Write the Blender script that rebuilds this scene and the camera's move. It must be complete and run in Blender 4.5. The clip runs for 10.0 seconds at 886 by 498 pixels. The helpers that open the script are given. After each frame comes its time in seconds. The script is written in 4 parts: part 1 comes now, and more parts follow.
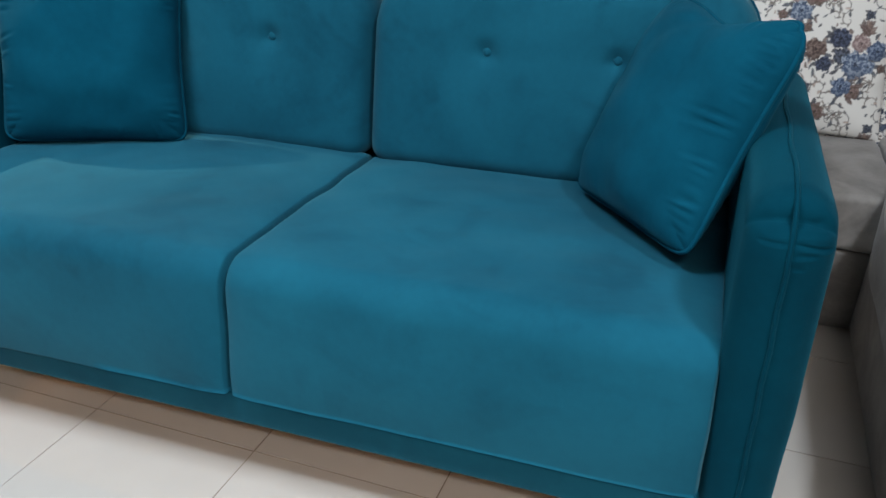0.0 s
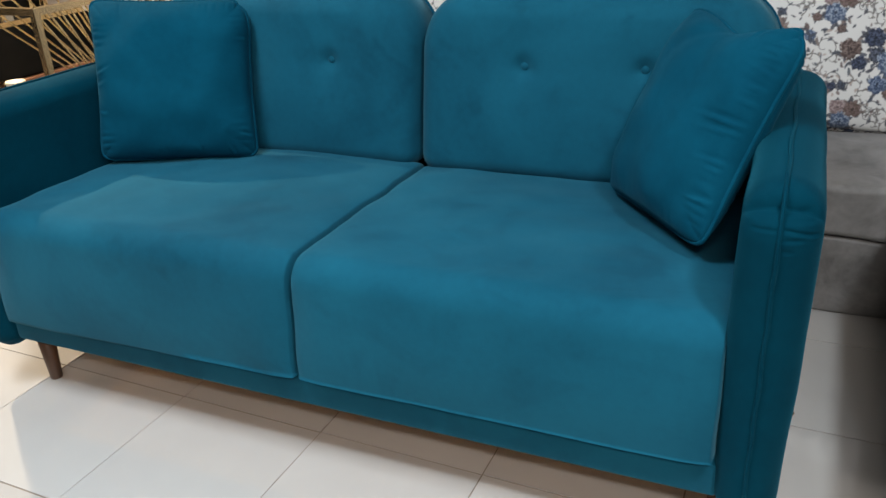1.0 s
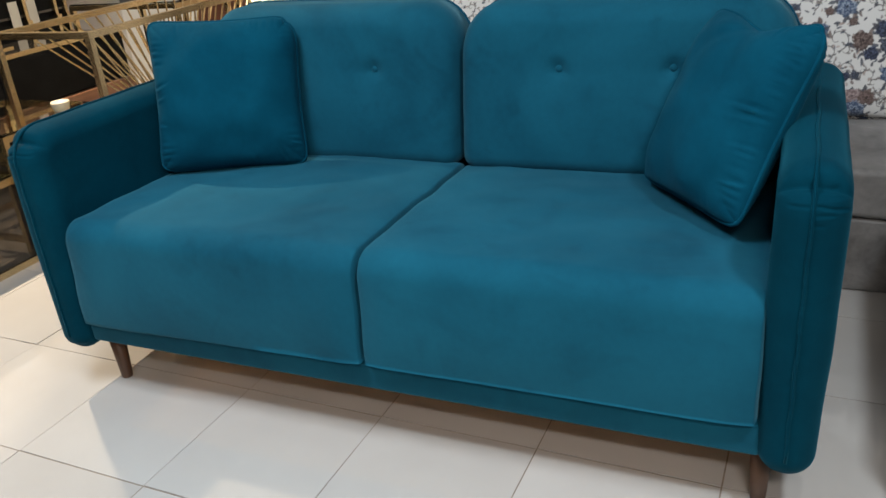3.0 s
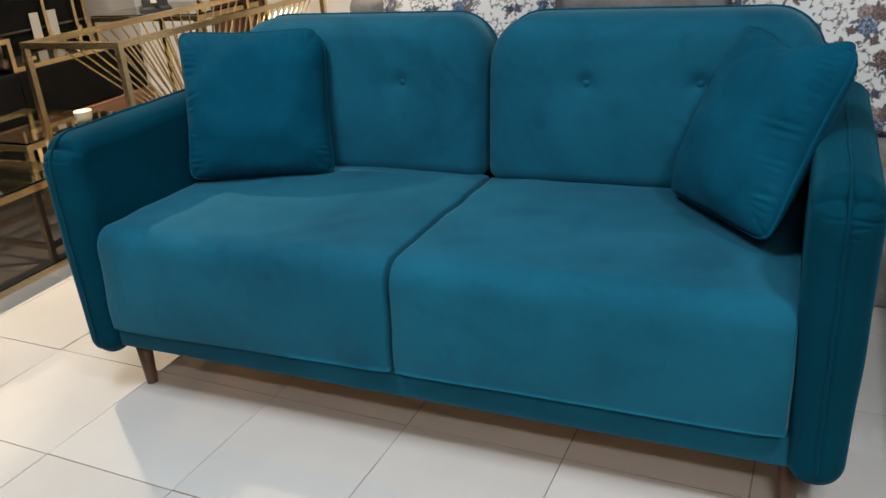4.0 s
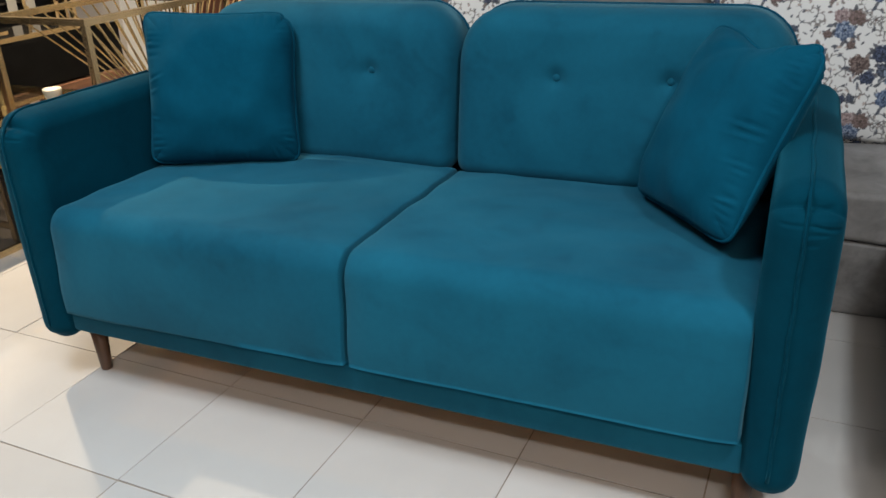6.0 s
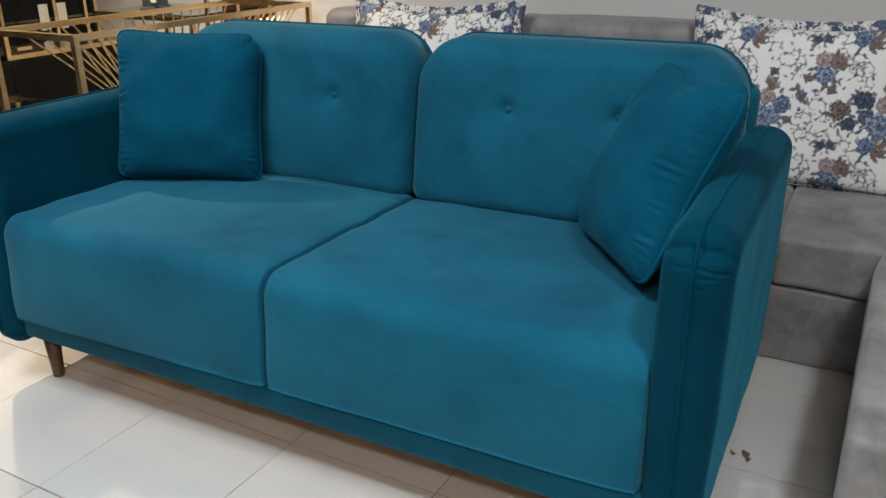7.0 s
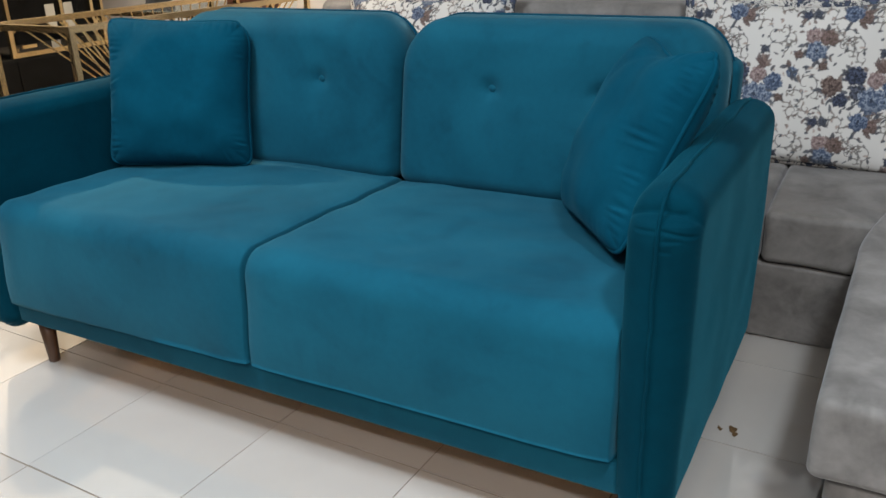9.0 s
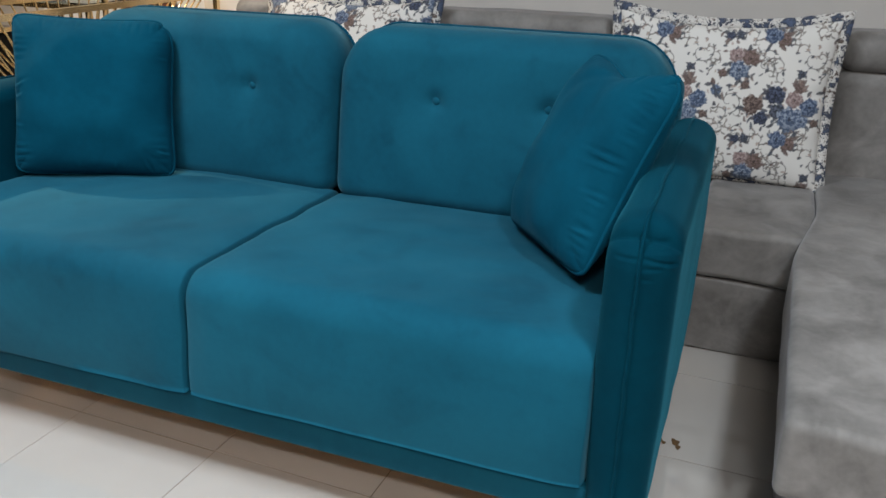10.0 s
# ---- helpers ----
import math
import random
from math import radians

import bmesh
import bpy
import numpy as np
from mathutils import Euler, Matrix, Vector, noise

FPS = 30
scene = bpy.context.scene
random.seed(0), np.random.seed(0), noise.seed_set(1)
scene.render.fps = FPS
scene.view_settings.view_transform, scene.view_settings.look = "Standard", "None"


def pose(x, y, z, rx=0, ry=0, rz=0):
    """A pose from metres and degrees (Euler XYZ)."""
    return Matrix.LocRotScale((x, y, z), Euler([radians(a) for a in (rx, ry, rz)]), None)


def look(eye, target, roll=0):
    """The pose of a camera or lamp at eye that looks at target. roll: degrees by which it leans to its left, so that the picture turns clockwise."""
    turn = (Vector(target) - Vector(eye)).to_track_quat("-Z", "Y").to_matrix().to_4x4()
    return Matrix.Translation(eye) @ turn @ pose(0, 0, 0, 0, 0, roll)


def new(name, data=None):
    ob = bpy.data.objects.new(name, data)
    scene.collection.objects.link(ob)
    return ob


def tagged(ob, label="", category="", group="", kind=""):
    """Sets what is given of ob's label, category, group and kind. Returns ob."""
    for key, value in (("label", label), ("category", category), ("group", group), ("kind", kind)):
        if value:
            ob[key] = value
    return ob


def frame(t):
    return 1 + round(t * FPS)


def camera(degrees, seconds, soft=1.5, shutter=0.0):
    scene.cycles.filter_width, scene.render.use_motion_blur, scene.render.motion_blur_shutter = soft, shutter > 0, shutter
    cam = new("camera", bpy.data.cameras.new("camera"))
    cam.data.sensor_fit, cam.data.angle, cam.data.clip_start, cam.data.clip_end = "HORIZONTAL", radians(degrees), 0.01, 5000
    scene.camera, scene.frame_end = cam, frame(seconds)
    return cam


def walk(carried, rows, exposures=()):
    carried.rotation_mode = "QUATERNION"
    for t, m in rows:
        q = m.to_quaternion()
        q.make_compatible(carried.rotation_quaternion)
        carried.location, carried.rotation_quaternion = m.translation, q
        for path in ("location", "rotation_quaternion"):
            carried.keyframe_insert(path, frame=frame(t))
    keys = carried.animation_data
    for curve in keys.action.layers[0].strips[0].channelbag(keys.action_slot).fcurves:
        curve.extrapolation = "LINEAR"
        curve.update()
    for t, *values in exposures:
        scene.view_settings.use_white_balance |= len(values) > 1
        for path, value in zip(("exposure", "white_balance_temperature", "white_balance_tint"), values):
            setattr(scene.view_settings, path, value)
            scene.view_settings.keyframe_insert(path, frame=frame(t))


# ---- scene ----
cam = camera(56.9, 10.0)
PATH = [
    (0, (0.735, -1.019, 1.101), (0.164, 0.691, 0.235), 0.7),
    (0.5, (0.732, -1.091, 1.128), (0.034, 0.57, 0.259), -0.4),
    (1, (0.85, -1.146, 1.148), (0.106, 0.509, 0.308), -2.9),
    (1.5, (0.931, -1.2, 1.17), (0.152, 0.457, 0.365), -4.4),
    (2, (0.93, -1.24, 1.174), (0.133, 0.407, 0.366), -4.9),
    (2.5, (0.868, -1.281, 1.181), (0.079, 0.375, 0.383), -5.0),
    (2.7, (0.843, -1.293, 1.181), (0.072, 0.357, 0.356), -5.4),
    (3.8, (0.781, -1.34, 1.194), (0.013, 0.313, 0.371), -4.9),
    (4, (0.772, -1.352, 1.185), (-0.003, 0.313, 0.394), -4.5),
    (4.5, (0.77, -1.346, 1.19), (-0.032, 0.312, 0.411), -4.4),
    (5, (0.772, -1.329, 1.183), (-0.011, 0.335, 0.398), -3.6),
    (5.5, (0.773, -1.323, 1.188), (0.01, 0.345, 0.392), -3.1),
    (6, (0.811, -1.297, 1.172), (0.07, 0.373, 0.36), -2.3),
    (6.2, (0.853, -1.281, 1.18), (0.128, 0.394, 0.362), -2.2),
    (7.3, (1.096, -1.146, 1.129), (0.192, 0.489, 0.414), -0.5),
    (7.5, (1.113, -1.144, 1.118), (0.212, 0.495, 0.409), -0.9),
    (8, (1.133, -1.141, 1.124), (0.213, 0.495, 0.433), -1.6),
    (8.5, (1.121, -1.146, 1.107), (0.166, 0.461, 0.394), -2.0),
    (9, (1.131, -1.153, 1.102), (0.224, 0.471, 0.366), -1.9),
    (9.5, (1.102, -1.155, 1.107), (0.494, 0.585, 0.331), -0.2),
    (10, (0.977, -1.155, 1.127), (0.323, 0.583, 0.384), 1.1),
]
walk(cam, [(t, look(eye, target, roll)) for t, eye, target, roll in PATH], [(0.0, 0.08), (1.0, 0.02), (2.5, -0.12), (4.0, -0.20), (6.0, -0.15), (7.5, -0.06), (10.0, -0.06)])

# ---- world, lights ----
world = bpy.data.worlds.new("world")
scene.world = world
world.use_nodes = True
world.node_tree.nodes["Background"].inputs[0].default_value = (0.75, 0.85, 1.0, 1)
world.node_tree.nodes["Background"].inputs[1].default_value = 0.05

CEILING = 2.9
LIGHTS = [
    # x, y, width, depth, watts, colour, angle over which it shines
    (1.64, -1.0, 0.26, 0.26, 54, (0.80, 0.91, 1.0), 170),
    (-2.5, 1.1, 0.09, 0.09, 92, (1.0, 0.83, 0.60), 102),
    # these last two are unseen fill lamps, added to brighten seats and fronts
    (-0.5, -0.8, 0.8, 0.8, 61, (0.78, 0.90, 1.0), 160),
    (1.5, -2.7, 1.2, 0.3, 90, (1.0, 0.97, 0.93), 180),
]


# ---- materials ----
def material(name):
    m = bpy.data.materials.new(name)
    m.use_nodes = True
    return m, m.node_tree.nodes, m.node_tree.links, m.node_tree.nodes["Principled BSDF"]


def ramp_of(nodes, links, fac, stops):
    r = nodes.new("ShaderNodeValToRGB")
    while len(r.color_ramp.elements) < len(stops):
        r.color_ramp.elements.new(0.5)
    for e, (p, c) in zip(r.color_ramp.elements, stops):
        e.position, e.color = p, (*c, 1)
    links.new(fac, r.inputs[0])
    return r.outputs[0]


def noise_of(nodes, links, scale, detail=3.0, rough=0.5, distort=0.0, space="Object", stretch=None):
    tc = nodes.new("ShaderNodeTexCoord")
    n = nodes.new("ShaderNodeTexNoise")
    n.inputs["Scale"].default_value = scale
    n.inputs["Detail"].default_value = detail
    n.inputs["Roughness"].default_value = rough
    n.inputs["Distortion"].default_value = distort
    if stretch:
        mp = nodes.new("ShaderNodeMapping")
        mp.inputs["Scale"].default_value = stretch
        links.new(tc.outputs[space], mp.inputs[0])
        links.new(mp.outputs[0], n.inputs["Vector"])
    else:
        links.new(tc.outputs[space], n.inputs["Vector"])
    return n.outputs["Fac"]


def bump_of(nodes, links, bsdf, heights, strength=0.3, distance=0.002):
    last = None
    for h, d in heights:
        b = nodes.new("ShaderNodeBump")
        b.inputs["Strength"].default_value = strength
        b.inputs["Distance"].default_value = d
        links.new(h, b.inputs["Height"])
        if last is not None:
            links.new(last, b.inputs["Normal"])
        last = b.outputs[0]
    links.new(last, bsdf.inputs["Normal"])


def cloth(name, dark, light, sheen=0.5, sheen_rough=0.35, tint=(1, 1, 1), patch=4.0, rough=0.85, spread=(0.38, 0.62), weave=900.0, relief=0.004, marks=0.0):
    m, n, l, b = material(name)
    big = noise_of(n, l, patch, 4, 0.55, 0.6)
    if marks:
        spots = n.new("ShaderNodeMapRange")
        spots.inputs["From Min"].default_value, spots.inputs["From Max"].default_value = 0.52, 0.68
        spots.inputs["To Min"].default_value, spots.inputs["To Max"].default_value = 0.0, -marks
        l.new(noise_of(n, l, 5.5, 3, 0.5, 1.4), spots.inputs[0])
        add = n.new("ShaderNodeMath")
        l.new(big, add.inputs[0])
        l.new(spots.outputs[0], add.inputs[1])
        big = add.outputs[0]
    fine = noise_of(n, l, 60, 3, 0.6)
    mix = n.new("ShaderNodeMath")
    mix.operation = "MULTIPLY_ADD"
    l.new(fine, mix.inputs[0])
    mix.inputs[1].default_value = 0.22
    l.new(big, mix.inputs[2])
    shift = n.new("ShaderNodeMath")
    shift.operation = "SUBTRACT"
    l.new(mix.outputs[0], shift.inputs[0])
    shift.inputs[1].default_value = 0.11
    col = ramp_of(n, l, shift.outputs[0], [(spread[0], dark), (spread[1], light)])
    l.new(col, b.inputs["Base Color"])
    b.inputs["Roughness"].default_value = rough
    b.inputs["Specular IOR Level"].default_value = 0.2
    b.inputs["Specular Tint"].default_value = (*tint, 1)
    b.inputs["Sheen Weight"].default_value = sheen
    b.inputs["Sheen Roughness"].default_value = sheen_rough
    b.inputs["Sheen Tint"].default_value = (*tint, 1)
    bump_of(n, l, b, [(big, relief), (noise_of(n, l, weave, 2, 0.6), 0.0006)], 0.35)
    return m


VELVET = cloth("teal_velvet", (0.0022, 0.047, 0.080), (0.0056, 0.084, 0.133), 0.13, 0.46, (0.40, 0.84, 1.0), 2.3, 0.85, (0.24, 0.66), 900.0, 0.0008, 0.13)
# darker copies of the velvet put the arms' and pillows' shade in the colour
SHADED_ARM_VELVET = cloth("shaded_arm_velvet", (0.0003, 0.018, 0.032), (0.0008, 0.036, 0.058), 0.10, 0.35, (0.12, 0.74, 1.0), 2.6, 0.88, (0.24, 0.68), 900.0, 0.0008, 0.10)
SHADED_PILLOW_VELVET = cloth("shaded_pillow_velvet", (0.0010, 0.034, 0.061), (0.0025, 0.062, 0.104), 0.06, 0.4, (0.25, 0.76, 1.0), 2.6, 0.92, (0.22, 0.70), 900.0, 0.0008, 0.12)
SHADED_PILLOW_VELVET.node_tree.nodes["Principled BSDF"].inputs["Specular IOR Level"].default_value = 0.1
PIPING = cloth("teal_piping", (0.002, 0.034, 0.065), (0.003, 0.050, 0.09), 0.3, 0.4, (0.2, 0.7, 0.9), 8)
SUEDE = cloth("grey_suede", (0.118, 0.109, 0.102), (0.258, 0.240, 0.227), 0.25, 0.4, (0.95, 0.95, 1.0), 7, 0.55, (0.30, 0.74), 500, 0.004, -0.14)


def plain(name, colour, rough=0.5, metal=0.0, grain=20.0, vary=0.12, bump=0.0004, coat=0.0, stretch=None):
    m, n, l, b = material(name)
    g = noise_of(n, l, grain, 4, 0.6, 0, "Object", stretch)
    lo, hi = [tuple(min(1.0, c * k) for c in colour) for k in (1 - vary, 1 + vary)]
    l.new(ramp_of(n, l, g, [(0.3, lo), (0.7, hi)]), b.inputs["Base Color"])
    r = n.new("ShaderNodeMapRange")
    r.inputs["To Min"].default_value, r.inputs["To Max"].default_value = max(0.02, rough * 0.8), min(1, rough * 1.25)
    l.new(g, r.inputs[0])
    l.new(r.outputs[0], b.inputs["Roughness"])
    b.inputs["Metallic"].default_value = metal
    b.inputs["Coat Weight"].default_value = coat
    if bump:
        bump_of(n, l, b, [(g, bump)], 0.3)
    return m


GOLD = plain("brushed_gold", (0.78, 0.59, 0.33), 0.24, 1.0, 12, 0.08, 0)
PEWTER = plain("pewter", (0.45, 0.42, 0.38), 0.3, 1.0, 40, 0.15, 0.0002)
WALNUT = plain("walnut_leg", (0.085, 0.040, 0.020), 0.38, 0, 30, 0.35, 0.0003, 0.2, (1, 1, 0.12))
RAIL = plain("brown_wood", (0.15, 0.068, 0.036), 0.45, 0, 25, 0.3, 0.0003, 0.1, (1, 0.1, 1))
BLACK = plain("black_gloss", (0.006, 0.006, 0.006), 0.10, 0, 6, 0.3, 0, 0.0)
BLACK.node_tree.nodes["Principled BSDF"].inputs["Specular IOR Level"].default_value = 0.07
BLACK_PLASTIC = plain("black_plastic", (0.012, 0.012, 0.013), 0.4, 0, 40, 0.2)
SMOKED = plain("smoked_mirror", (0.10, 0.09, 0.08), 0.07, 0.85, 3, 0.25, 0)
PAINT = plain("wall_paint", (0.58, 0.54, 0.51), 0.75, 0, 4, 0.03, 0.0004)
WHITE_PAINT = plain("white_paint", (0.82, 0.82, 0.83), 0.6, 0, 5, 0.03, 0.0003)
# paint of the unseen walls, this dark only to cut bounced light
TAUPE = plain("taupe_paint", (0.20, 0.19, 0.18), 0.75, 0, 4, 0.04, 0.0004)
CEIL = plain("ceiling_paint", (0.62, 0.61, 0.60), 0.85, 0, 4, 0.03)
DOOR_BROWN = plain("dark_red_wood", (0.10, 0.040, 0.026), 0.4, 0, 12, 0.3, 0.0003, 0, (1, 1, 0.1))
# white paper with the dimming of dark glass put into its colour
DIMMED_PAPER = plain("paper", (0.42, 0.40, 0.36), 0.8, 0, 30, 0.05)
GROUT = plain("dark_grout", (0.20, 0.155, 0.115), 0.9, 0, 60, 0.4)
BOUNCE_TAN = plain("tan_bounce", (0.74, 0.47, 0.26), 0.9, 0, 30, 0.1)
CREAM = plain("cream_wax", (0.50, 0.44, 0.34), 0.5, 0, 30, 0.08)
DIRT = plain("dry_dirt", (0.10, 0.055, 0.02), 0.9, 0, 200, 0.5)

glow, n_, l_, b_ = material("light_diffuser")
b_.inputs["Base Color"].default_value = (0.9, 0.9, 0.9, 1)
b_.inputs["Emission Color"].default_value = (1, 0.97, 0.92, 1)
b_.inputs["Emission Strength"].default_value = 3.0
GLOW = glow


def glass(name, colour, rough=0.02):
    m, n, l, b = material(name)
    b.inputs["Base Color"].default_value = (*colour, 1)
    b.inputs["Transmission Weight"].default_value = 1.0
    b.inputs["Roughness"].default_value = rough
    b.inputs["IOR"].default_value = 1.48
    return m


GLASS = glass("green_tinted_glass", (0.80, 0.90, 0.84))
CRYSTAL = glass("crystal", (0.95, 0.96, 0.97), 0.25)
CRYSTAL.node_tree.nodes["Principled BSDF"].inputs["Transmission Weight"].default_value = 0.55


def tile_material():
    m, n, l, b = material("glazed_tile")
    info = n.new("ShaderNodeObjectInfo")
    g = noise_of(n, l, 2.2, 4, 0.55, 0.4)
    add = n.new("ShaderNodeMath")
    add.operation = "MULTIPLY_ADD"
    l.new(info.outputs["Random"], add.inputs[0])
    add.inputs[1].default_value = 0.25
    l.new(g, add.inputs[2])
    l.new(ramp_of(n, l, add.outputs[0], [(0.3, (0.450, 0.418, 0.388)), (0.85, (0.510, 0.478, 0.448))]), b.inputs["Base Color"])
    smear = noise_of(n, l, 9, 4, 0.6)
    r = n.new("ShaderNodeMapRange")
    r.inputs["To Min"].default_value, r.inputs["To Max"].default_value = 0.04, 0.10
    l.new(smear, r.inputs[0])
    l.new(r.outputs[0], b.inputs["Roughness"])
    b.inputs["IOR"].default_value = 1.55
    b.inputs["Coat Weight"].default_value = 1.0
    b.inputs["Coat Roughness"].default_value = 0.04
    b.inputs["Coat IOR"].default_value = 1.65
    bump_of(n, l, b, [(g, 0.0006)], 0.15)
    return m


TILE = tile_material()

m_, n_, l_, b_ = material("floral_print")
at_ = n_.new("ShaderNodeAttribute")
at_.attribute_name = "print"
l_.new(at_.outputs["Color"], b_.inputs["Base Color"])
b_.inputs["Roughness"].default_value = 0.85
b_.inputs["Sheen Weight"].default_value = 0.1
bump_of(n_, l_, b_, [(noise_of(n_, l_, 9, 3), 0.004), (noise_of(n_, l_, 700, 2), 0.0006)], 0.3)
FLORAL = m_

# ---- building helpers ----
ORIGIN = {}


def thing(name, origin, label, category, group="", kind=""):
    ob = new(name)
    ob.empty_display_size = 0.1
    ob.location = origin
    ORIGIN[ob.name] = Vector(origin)
    return tagged(ob, label, category, group, kind)


def part(name, bm, mat, parent, label="", smooth=True):
    """Links a bmesh, built at its place in the room, as one mesh object under parent."""
    base = ORIGIN[parent.name] if parent else Vector((0, 0, 0))
    bmesh.ops.recalc_face_normals(bm, faces=bm.faces)
    bmesh.ops.translate(bm, verts=bm.verts, vec=-base)
    me = bpy.data.meshes.new(name)
    bm.to_mesh(me)
    bm.free()
    me.materials.append(mat)
    if smooth:
        me.shade_smooth()
    ob = new(name, me)
    if parent:
        ob.parent = parent
        ORIGIN[ob.name] = base
    if label:
        ob["label"] = label
    return ob


def single(name, bm, mat, origin, label, category, group="", kind="", smooth=True):
    """Links a bmesh as one top-level object with its origin at its base."""
    bmesh.ops.recalc_face_normals(bm, faces=bm.faces)
    bmesh.ops.translate(bm, verts=bm.verts, vec=-Vector(origin))
    me = bpy.data.meshes.new(name)
    bm.to_mesh(me)
    bm.free()
    me.materials.append(mat)
    if smooth:
        me.shade_smooth()
    ob = new(name, me)
    ob.location = origin
    ORIGIN[ob.name] = Vector(origin)
    return tagged(ob, label, category, group, kind)


def box(x0, x1, y0, y1, z0, z1, bevel=0.0, bm=None):
    bm = bm or bmesh.new()
    m = Matrix.LocRotScale(((x0 + x1) / 2, (y0 + y1) / 2, (z0 + z1) / 2), None, (x1 - x0, y1 - y0, z1 - z0))
    made = bmesh.ops.create_cube(bm, size=1, matrix=m)
    if bevel:
        es = {e for v in made["verts"] for e in v.link_edges}
        bmesh.ops.bevel(bm, geom=list(es), offset=bevel, segments=2, affect="EDGES", profile=0.6)
    return bm


def soft_box(x0, x1, y0, y1, z0, z1, r, step=0.03, shape=None, round_steps=3):
    """A box with edges rounded to r and evenly divided faces; shape(Vector) moves its points."""
    lo, hi = np.array((x0, y0, z0)), np.array((x1, y1, z1))
    c, h = (lo + hi) / 2, (hi - lo) / 2
    rr = min(r, *(h * 0.999))
    lines = []
    steps = step if isinstance(step, tuple) else (step,) * 3
    for a in range(3):
        inner = h[a] - rr
        mid = np.linspace(-inner, inner, max(2, int(round(2 * inner / steps[a])) + 1))
        out = [inner + rr * math.tan(math.pi / 4 * k / round_steps) for k in range(1, round_steps + 1)]
        lines.append([-v for v in reversed(out)] + list(mid) + out)
    bm = bmesh.new()
    seen = {}

    def vert(p):
        key = tuple(np.round(p, 5))
        if key not in seen:
            q = np.clip(p, -(h - rr), h - rr)
            d = p - q
            w = Vector(c + q + d / np.linalg.norm(d) * rr)
            seen[key] = bm.verts.new(shape(w) if shape else w)
        return seen[key]

    for a in range(3):
        u, v = (a + 1) % 3, (a + 2) % 3
        for side in (-1, 1):
            for i in range(len(lines[u]) - 1):
                for j in range(len(lines[v]) - 1):
                    quad = []
                    for du, dv in ((0, 0), (1, 0), (1, 1), (0, 1)):
                        p = np.zeros(3)
                        p[a], p[u], p[v] = side * h[a], lines[u][i + du], lines[v][j + dv]
                        quad.append(vert(p))
                    bm.faces.new(quad if side > 0 else quad[::-1])
    return bm


def tube(points, r, sides=6, closed=False, bm=None):
    bm = bm or bmesh.new()
    pts = [Vector(p) for p in points]
    rings, n = [], len(pts)
    side = None
    for i, p in enumerate(pts):
        a, b = (pts[i - 1], pts[(i + 1) % n]) if closed else (pts[max(i - 1, 0)], pts[min(i + 1, n - 1)])
        t = (b - a).normalized()
        if side is None:
            side = t.orthogonal().normalized()
        side = (side - t * side.dot(t)).normalized()
        other = t.cross(side)
        rings.append([bm.verts.new(p + r * (math.cos(k * 2 * math.pi / sides) * side + math.sin(k * 2 * math.pi / sides) * other)) for k in range(sides)])
    for i in range(n if closed else n - 1):
        a, b = rings[i], rings[(i + 1) % n]
        for k in range(sides):
            bm.faces.new((a[k], a[(k + 1) % sides], b[(k + 1) % sides], b[k]))
    if not closed:
        bm.faces.new(rings[0][::-1])
        bm.faces.new(rings[-1])
    return bm


def bar(a, b, w, bm=None, up=(0, 0, 1)):
    """A square bar of width w from a to b."""
    bm = bm or bmesh.new()
    a, b = Vector(a), Vector(b)
    t = (b - a).normalized()
    s = t.cross(Vector(up))
    s = s.normalized() if s.length > 1e-4 else Vector((1, 0, 0))
    o = s.cross(t)
    k = w / 2
    ends = [[bm.verts.new(p + i * k * s + j * k * o) for i, j in ((-1, -1), (1, -1), (1, 1), (-1, 1))] for p in (a, b)]
    for i in range(4):
        bm.faces.new((ends[0][i], ends[0][(i + 1) % 4], ends[1][(i + 1) % 4], ends[1][i]))
    bm.faces.new(ends[0][::-1])
    bm.faces.new(ends[1])
    return bm


def lathe(profile, x, y, z, sides=24, bm=None, lean=(0, 0)):
    """Profile rows of (radius, height) turned about an upright axis."""
    bm = bm or bmesh.new()
    rings = []
    for r, h in profile:
        rings.append([bm.verts.new((x + lean[0] * h + r * math.cos(2 * math.pi * k / sides), y + lean[1] * h + r * math.sin(2 * math.pi * k / sides), z + h)) for k in range(sides)])
    for a, b in zip(rings, rings[1:]):
        for k in range(sides):
            bm.faces.new((a[k], a[(k + 1) % sides], b[(k + 1) % sides], b[k]))
    bm.faces.new(rings[0][::-1])
    bm.faces.new(rings[-1])
    return bm


# ---- room ----
X0, X1, Y0, Y1 = -3.6, 4.2, -6.0, 3.4
WALL_Y, WALL_END = 2.03, -1.24

